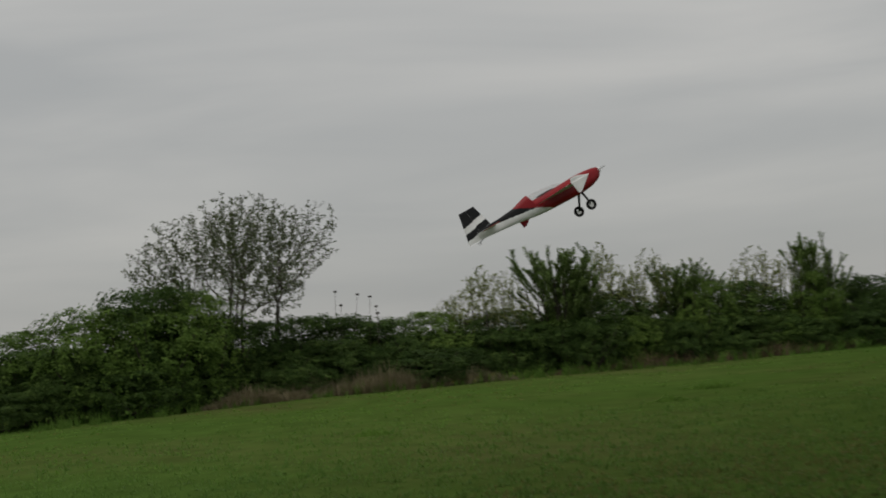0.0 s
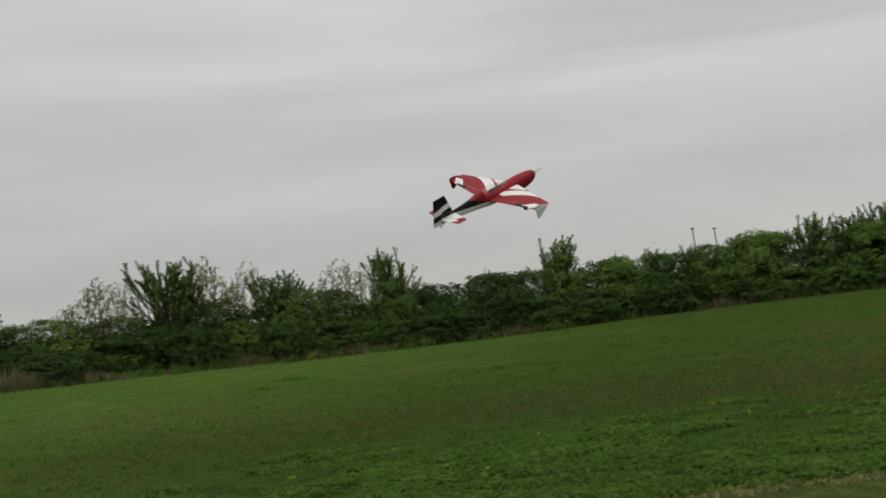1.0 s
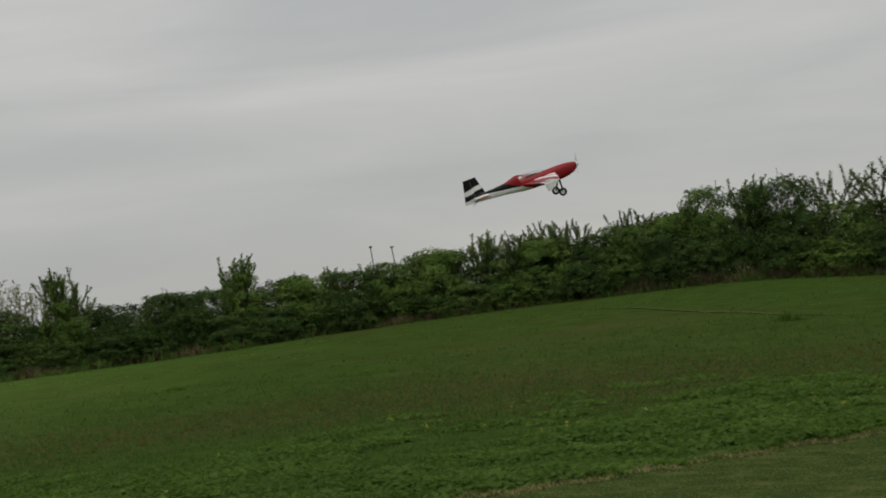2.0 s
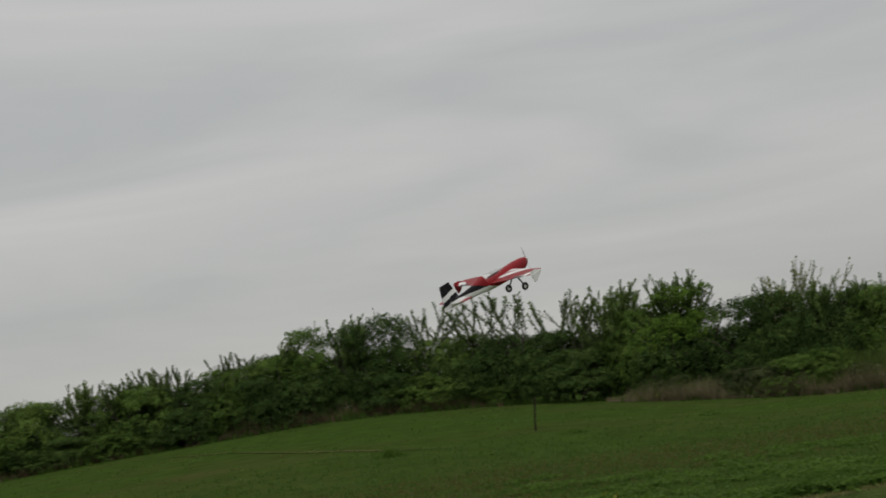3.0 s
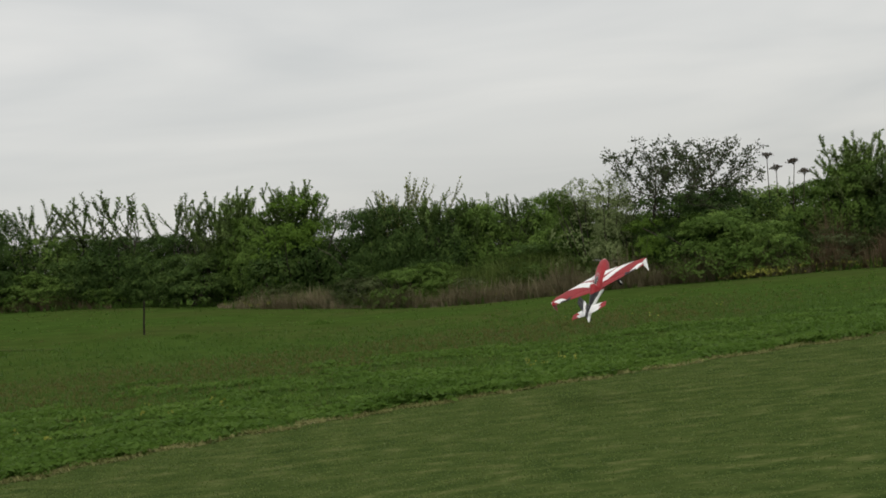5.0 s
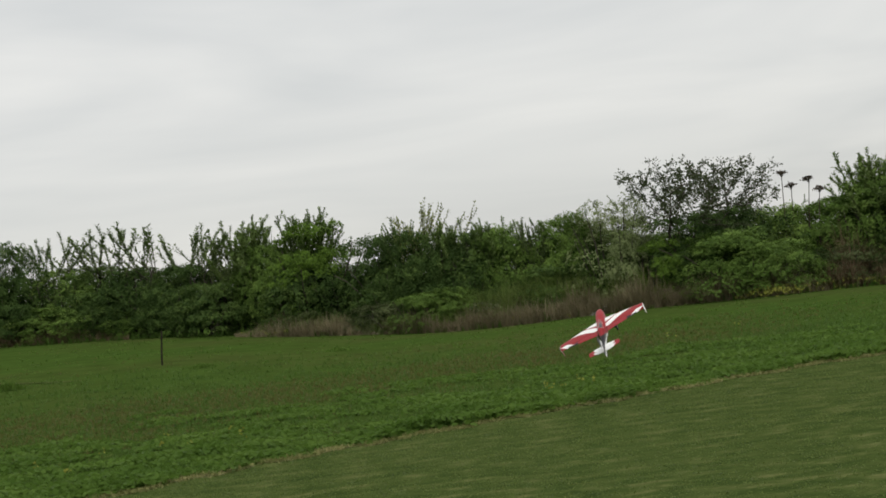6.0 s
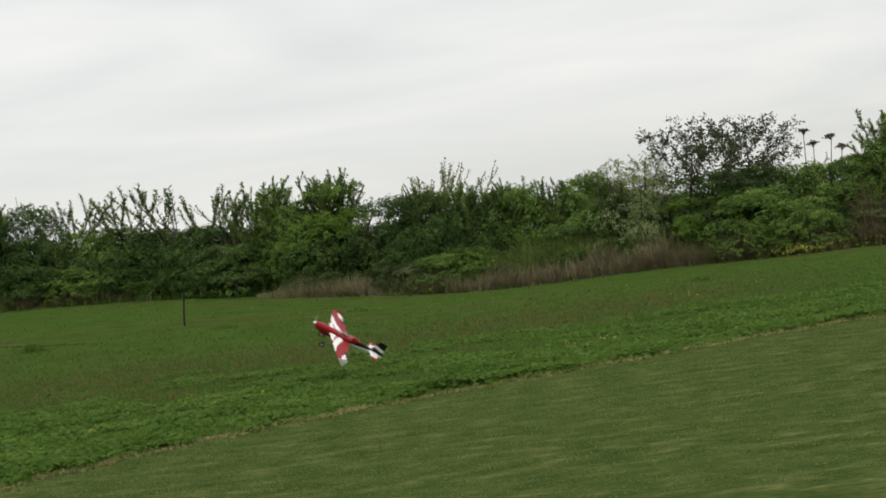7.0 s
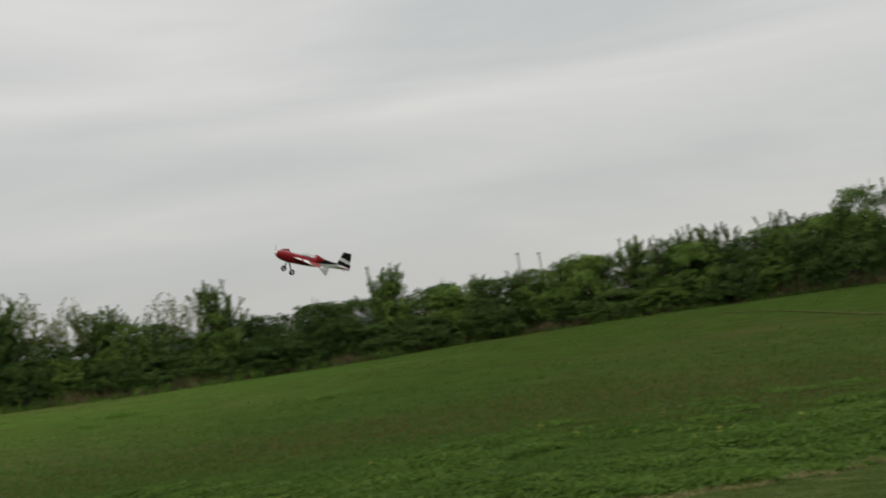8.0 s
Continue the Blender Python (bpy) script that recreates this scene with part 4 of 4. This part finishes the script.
def grass_tuft(seed, az, r, w, h):
    rng = np.random.default_rng(seed)
    P = np.stack([rng.normal(size=90) * w * 0.3, rng.normal(size=90) * w * 0.2, np.zeros(90)], -1)
    V, F = tufts(rng, P, 5, h * np.exp(-(P[:, 0] / (w * 0.45)) ** 2), 0.02, 0.4)
    root = tagged(new("grass_tuft", mesh_of("grass_tuft", V, F, (LEAF_WEED,))), "rank green tuft of grass in the meadow", "grass tuft", "tufts in the meadow", "stuff")
    root.matrix_basis = Matrix.LocRotScale(spot(az, r), Euler((0, 0, radians(-az))), None)


meadow()
weed_bank()
for k, (az, r, w, h) in enumerate(((-17.0, 31.8, 0.6, 0.2), (-47.6, 37.0, 1.0, 0.16), (-49.0, 34.0, 0.6, 0.1), (-40.0, 33.0, 0.5, 0.1), (-10.0, 33.0, 0.5, 0.1), (-5.0, 37.0, 0.6, 0.1), (8.0, 33.0, 0.6, 0.1), (-58.0, 30.0, 0.6, 0.1))):
    grass_tuft(300 + k, az, r, w, h)


# ---- the model aeroplane: x to the nose, y to its port side, z up; origin near its balance point ----
K = 0.8  # metres for one drawing unit
NOSE_X = 0.43


def lofted(stations, sides=20):
    """Rounded tube through stations of x, top, bottom, half width."""
    V, F = [], []
    for x, top, bot, hw in stations:
        for k in range(sides):
            a = 2 * math.pi * k / sides
            cx, cz = math.cos(a), math.sin(a)
            sq = 0.78
            px = math.copysign(abs(cx) ** sq, cx) * hw
            pz = (top + bot) / 2 + math.copysign(abs(cz) ** sq, cz) * (top - bot) / 2
            V.append((x * K, px * K, pz * K))
    n = len(stations)
    for i in range(n - 1):
        for k in range(sides):
            a, b = i * sides + k, i * sides + (k + 1) % sides
            F.append((a, b, b + sides, a + sides))
    return np.array(V), np.array(F)


def refine(stations, step=0.012):
    s = np.array(stations)
    s = s[np.argsort(s[:, 0])]
    x = np.arange(s[0, 0], s[-1, 0] + step / 2, step)
    return np.stack([x] + [np.interp(x, s[:, 0], s[:, i]) for i in (1, 2, 3)], -1)


def fuselage(root):
    ST = ((0.432, 0.028, -0.03, 0.03), (0.424, 0.033, -0.044, 0.041), (0.39, 0.042, -0.066, 0.053), (0.33, 0.05, -0.085, 0.063), (0.25, 0.056, -0.095, 0.068), (0.12, 0.054, -0.094, 0.069),
          (0.0, 0.05, -0.09, 0.067), (-0.12, 0.048, -0.085, 0.062), (-0.2, 0.05, -0.078, 0.055), (-0.222, 0.108, -0.075, 0.05), (-0.25, 0.104, -0.07, 0.046), (-0.37, 0.07, -0.052, 0.034), (-0.5, 0.058, -0.038, 0.023), (-0.64, 0.054, -0.026, 0.015), (-0.72, 0.05, -0.02, 0.009))
    V, F = lofted(refine(ST, 0.006), 96)
    C = V[F].mean(1) / K
    x, y, z = C.T
    idx = np.zeros(len(F), int)
    # red ahead, running back along the spine; behind it a black sweep over a white tail
    back = -0.07 - 0.34 * np.clip((z + 0.085) / 0.17, 0, 1)
    tail = x < back
    idx[tail] = 1
    run = np.clip((-0.1 - x) / 0.5, 0, 1)
    idx[tail & (z > -0.03 + 0.065 * run)] = 2
    part("fuselage", mesh_of("fuselage", V, F, (RED, WHITE, BLACK), idx, True), root, "red foam body with black and white tail stripes")
    # end caps
    for name, st, mat in (("cowl_front", ST[0], RED), ("tail_end", ST[-1], WHITE)):
        s = np.array(st)
        V, F = lofted(np.array([(s[0], s[1], s[2], s[3]), (s[0] + (0.006 if s[0] > 0 else -0.006), s[1] * 0.6 + s[2] * 0.2, s[2] * 0.6 + s[1] * 0.2, s[3] * 0.6), (s[0] + (0.007 if s[0] > 0 else -0.007), (s[1] + s[2]) / 2 + 0.001, (s[1] + s[2]) / 2 - 0.001, 0.001)]), 28)
        part(name, mesh_of(name, V, F, (mat,), None, True), root)
    CAN = ((0.1, 0.06, 0.035, 0.012), (0.07, 0.068, 0.03, 0.034), (0.01, 0.085, 0.03, 0.045), (-0.06, 0.096, 0.03, 0.048), (-0.14, 0.1, 0.03, 0.047), (-0.215, 0.099, 0.03, 0.044))
    V, F = lofted(refine(CAN, 0.01), 20)
    part("canopy", mesh_of("canopy", V, F, (GREY,), None, True), root, "clear smoke-grey canopy")
    V, F = lofted(refine(((0.02, 0.056, 0.03, 0.012), (-0.02, 0.06, 0.03, 0.022), (-0.1, 0.06, 0.03, 0.023), (-0.14, 0.056, 0.03, 0.013)), 0.01), 14)
    part("cockpit", mesh_of("cockpit", V, F, (BLACK,), None, True), root, "dark cockpit floor")


def panel(outline_le, outline_te, y0, y1, thick, pattern, mats, vertical=False, nx=46, ny=60, z0=0.0):
    """Tapered wing panel between y0 and y1: leading and trailing edge x as (root, tip); pattern(u, v, upper) gives a material index."""
    V, F, I = [], [], []
    for up in (1, -1):
        base = len(V)
        for j in range(ny + 1):
            v = j / ny
            le, te = (o[0] + (o[1] - o[0]) * v for o in (outline_le, outline_te))
            y = y0 + (y1 - y0) * v
            for i in range(nx + 1):
                u = 0.5 - 0.5 * math.cos(math.pi * i / nx)
                t = thick * (1 - 0.45 * v) * 2.6 * (0.3 * math.sqrt(u + 1e-6) - 0.13 * u - 0.17 * u ** 2.0) + 0.0012
                x = le + (te - le) * u
                V.append((x * K, t * up * K, (y + z0) * K) if vertical else (x * K, y * K, (z0 + t * up) * K))
        for j in range(ny):
            for i in range(nx):
                a = base + j * (nx + 1) + i
                q = (a, a + 1, a + nx + 2, a + nx + 1)
                F.append(q if up * (y1 - y0) * (-1 if vertical else 1) < 0 else q[::-1])
                I.append(pattern(0.5 - 0.5 * math.cos(math.pi * (i + 0.5) / nx), (j + 0.5) / ny, up > 0))
    # close tip, root, leading and trailing edges
    m = (nx + 1) * (ny + 1)
    for i in range(nx):
        for j in (0, ny):
            a = j * (nx + 1) + i
            F.append((a, a + 1, a + 1 + m, a + m))
            I.append(I[min(j, ny - 1) * nx + i])
    for j in range(ny):
        for i in (0, nx):
            a = j * (nx + 1) + i
            F.append((a, a + nx + 1, a + nx + 1 + m, a + m))
            I.append(I[j * nx + min(i, nx - 1)])
    return np.array(V), np.array(F), I


def wing_pattern(c0, c1):
    """Red with two white swooshes near the root, a white flash with black checks near the tip; plain white below."""
    def pick(u, v, upper):
        c = c0 + (c1 - c0) * u
        if not upper:
            return 1 if v < 0.9 else 0
        if c < 0.66 and abs(v - 0.6 * (1 - (c / 0.66) ** 0.85)) < 0.16 - 0.06 * c:
            return 1
        if v < 0.3 and c < 0.34 - v * 0.85:
            return 1
        if c > 0.5 and abs(v - (0.98 - 0.26 * (c - 0.4) / 0.6)) < 0.095 + 0.07 * (c - 0.5):
            return 2 if (c > 0.86 and v < 0.82) else 1
        if c > 0.72 + 1.2 * (v - 0.54) and 0.54 < v < 0.74:
            return 2
        return 0
    return pick


def airplane():
    root = tagged(new("model_airplane"), "red, white and black aerobatic foam model airplane in flight", "model airplane")
    fuselage(root)
    side = {1: "port", -1: "starboard"}
    for s in (1, -1):
        hinge = 0.74
        le, te = (0.175, 0.055), (-0.20, -0.105)
        mid = tuple(a + (b - a) * hinge for a, b in zip(le, te))
        V, F, I = panel(le, mid, 0.055 * s, 0.632 * s, 0.03, wing_pattern(0, hinge), None, nx=40, ny=70)
        w = part("wing", mesh_of("wing", V, F, (RED, WHITE, BLACK), I), root, "red wing with white swooshes")
        V, F, I = panel((mid[0] - 0.004, mid[1] - 0.004), te, 0.075 * s, 0.63 * s, 0.009, wing_pattern(hinge, 1), None, nx=14, ny=70)
        part("aileron", mesh_of("aileron", V, F, (RED, WHITE, BLACK), I), w)
        # upright side-force fin at the tip: red inside, white outside
        V, F, I = panel((0.055, -0.07), (-0.115, -0.1), 0.0, -0.092, 0.006, lambda u, v, up, s=s: (1 if up == (s > 0) else 0), None, True, 12, 10)
        V[:, 1] += 0.636 * s * K
        a = mesh_of("tip_fin", V, F, (RED, WHITE), I)
        part("tip_fin", a, w, "white triangular fin under the wing tip")
        V, F, I = panel((0.035, -0.05), (-0.12, -0.105), 0.0, 0.032, 0.006, lambda u, v, up, s=s: (1 if up == (s > 0) else 0), None, True, 12, 8)
        V[:, 1] += 0.636 * s * K
        part("tip_fin", mesh_of("tip_fin", V, F, (RED, WHITE), I), w, "small fin above the wing tip")
        pat = lambda u, v, up: 1 if (v < 0.74 - 0.2 * u or not up) else 0
        V, F, I = panel((-0.57, -0.605), (-0.66, -0.655), 0.012 * s, 0.226 * s, 0.012, pat, None, nx=14, ny=30, z0=0.028)
        st = part("tailplane", mesh_of("tailplane", V, F, (RED, WHITE), I), root, "red tailplane, white at the root")
        V, F, I = panel((-0.663, -0.658), (-0.745, -0.705), 0.02 * s, 0.226 * s, 0.007, pat, None, nx=10, ny=30, z0=0.028)
        part("elevator", mesh_of("elevator", V, F, (RED, WHITE), I), st)
        # gear: carbon leg, wheel with tyre and rim
        leg = Tubes(8)
        leg.add(np.array([(0.205, 0.02 * s, -0.085), (0.2, 0.045 * s, -0.105), (0.19, 0.09 * s, -0.16), (0.178, 0.122 * s, -0.207)]) * K, 0.011 * K, 0.008 * K)
        part("gear_leg", leg.mesh("gear_leg", CARBON), root, "black carbon gear leg")
        hub = np.array((0.175, 0.135 * s, -0.211)) * K
        wheel = new("wheel")
        wheel.parent, wheel.location = root, hub
        n, m, R, r = 28, 10, 0.033 * K, 0.011 * K
        V = [((R + r * math.cos(2 * math.pi * j / m)) * math.cos(2 * math.pi * i / n), 1.1 * r * math.sin(2 * math.pi * j / m), (R + r * math.cos(2 * math.pi * j / m)) * math.sin(2 * math.pi * i / n)) for i in range(n) for j in range(m)]
        F = [(i * m + j, i * m + (j + 1) % m, ((i + 1) % n) * m + (j + 1) % m, ((i + 1) % n) * m + j) for i in range(n) for j in range(m)]
        part("tyre", mesh_of("tyre", V, F, (RUBBER,), None, True), wheel, "black rubber tyre")
        rim = Tubes(10)
        rim.add([(0, -0.006 * K, 0), (0, 0.006 * K, 0)], 0.019 * K, 0.019 * K)
        for k in range(5):
            a = 2 * math.pi * k / 5
            rim.add([(0, 0, 0), (math.cos(a) * R * 0.9, 0, math.sin(a) * R * 0.9)], 0.004 * K, 0.004 * K)
        part("rim", rim.mesh("rim", RIM), wheel, "pale spoked rim")

    def bands(c0, c1):
        def pick(u, v, up):
            z = -0.005 + 0.245 * v
            q = z + (c0 + (c1 - c0) * u) * 0.03
            return 2 if q > 0.157 else 1 if q > 0.11 else 2 if q > 0.06 else 1
        return pick
    V, F, I = panel((-0.57, -0.645), (-0.70, -0.715), -0.005, 0.238, 0.012, bands(0, 0.5), None, True, 14, 44)
    part("fin", mesh_of("fin", V, F, (RED, WHITE, BLACK), I), root, "black and white banded fin")
    V, F, I = panel((-0.701, -0.716), (-0.835, -0.782), -0.02, 0.238, 0.008, bands(0.5, 1), None, True, 12, 44)
    rud = part("rudder", mesh_of("rudder", V, F, (RED, WHITE, BLACK), I), root, "black and white banded rudder")
    tw = Tubes(6)
    tw.add(np.array([(-0.70, 0, -0.02), (-0.735, 0, -0.03), (-0.75, 0, -0.038)]) * K, 0.003 * K, 0.003 * K)
    part("tail_wheel_wire", tw.mesh("tail_wheel_wire", CARBON), root)
    tw = Tubes(12)
    tw.add(np.array([(-0.752, -0.005, -0.042), (-0.752, 0.005, -0.042)]) * K, 0.011 * K, 0.011 * K)
    part("tail_wheel", tw.mesh("tail_wheel", RUBBER), root)
    # propeller and spinner
    prop = new("propeller")
    prop.parent = root
    prop.location = (0.445 * K, 0, 0)
    V, F = lofted(np.array([(-0.008, 0.024, -0.024, 0.024), (0.004, 0.022, -0.022, 0.022), (0.015, 0.014, -0.014, 0.014), (0.022, 0.006, -0.006, 0.006), (0.024, 0.0006, -0.0006, 0.0006)]), 20)
    part("spinner", mesh_of("spinner", V, F, (WHITE,), None, True), prop, "pale spinner")
    for s in (1, -1):
        V, F = [], []
        for i in range(13):
            u = i / 12
            c, tw_a, y = 0.012 + 0.012 * math.sin(math.pi * min(1, u * 1.1)) * (1 - 0.3 * u), radians(50 - 34 * u), (0.015 + 0.125 * u) * s
            for e, o in ((-0.5, 0.0), (0.0, 0.0022), (0.5, 0.0), (0.0, -0.0016)):
                V.append(((e * c * math.sin(tw_a) + o) * K, y * K, e * c * math.cos(tw_a) * s * K))
            if i:
                for j in range(4):
                    F.append((4 * i - 4 + j, 4 * i - 4 + (j + 1) % 4, 4 * i + (j + 1) % 4, 4 * i + j))
        part("blade", mesh_of("blade", V, F, (PROP,), None, True), prop, "grey propeller blade")
    return root, prop


plane, propeller = airplane()


def motions():
    # the flight: seconds, place, bank, pitch and heading
    FLIGHT = (
        (0.0, -12.62, 9.74, 2.42, -7.6, -25.2, 76.3),
        (0.1, -11.60, 9.34, 2.42, -3.6, -26.4, 74.8),
        (0.2, -10.47, 8.84, 2.44, 0.4, -25.7, 71.6),
        (0.3, -8.98, 8.05, 2.45, 5.2, -24.6, 70.6),
        (0.4, -8.37, 7.89, 2.44, 9.8, -23.6, 72.2),
        (0.5, -8.38, 8.20, 2.47, 18.5, -24.8, 68.7),
        (1.0, -7.33, 8.95, 2.45, 20.4, -22.1, 72.9),
        (1.5, -6.67, 10.33, 2.52, 9.9, -18.8, 56.2),
        (2.0, -5.53, 11.50, 2.52, 7.7, -15.1, 39.1),
        (2.2, -4.92, 11.88, 2.56, -1.4, -20.1, 40.8),
        (3.3, -1.94, 12.76, 2.41, 12.7, -24.7, 55.6),
        (3.5, -1.50, 12.96, 2.26, 26.4, -25.7, 55.5),
        (4.0, -0.30, 13.37, 1.84, 8.9, -20.4, 53.7),
        (4.5, 0.98, 14.35, 1.46, -34.7, -25.6, 52.4),
        (4.7, 1.28, 14.17, 1.31, -30.4, -27.6, 59.0),
        (5.8, 1.52, 15.66, 0.94, -3.6, -32.4, 83.4),
        (6.0, 1.47, 16.47, 0.85, -23.4, -25.9, 85.9),
        (6.5, 0.62, 17.25, 0.51, -38.2, -17.5, 106.0),
        (6.8, -0.54, 18.26, 0.32, -29.9, -29.1, 145.2),
        (7.0, -1.92, 18.89, 0.59, -41.6, -34.0, -149.3),
        (7.2, -3.28, 18.00, 1.09, -39.7, -23.2, -128.6),
        (7.5, -5.40, 16.14, 1.75, -26.0, -10.2, -125.0),
        (7.6, -6.62, 16.17, 1.88, -15.8, -7.0, -123.8),
        (7.8, -9.12, 15.39, 2.02, -12.5, -11.0, -117.3),
        (8.0, -11.49, 13.51, 2.48, -18.1, -15.5, -108.5),
    )
    walk(plane, [(t, pose(*row)) for t, *row in FLIGHT])
    spin = []
    for i in range(241):
        spin.append((i / 30, pose(0.445 * K, 0, 0, 77.0 * i % 360)))
    walk(propeller, spin)


motions()
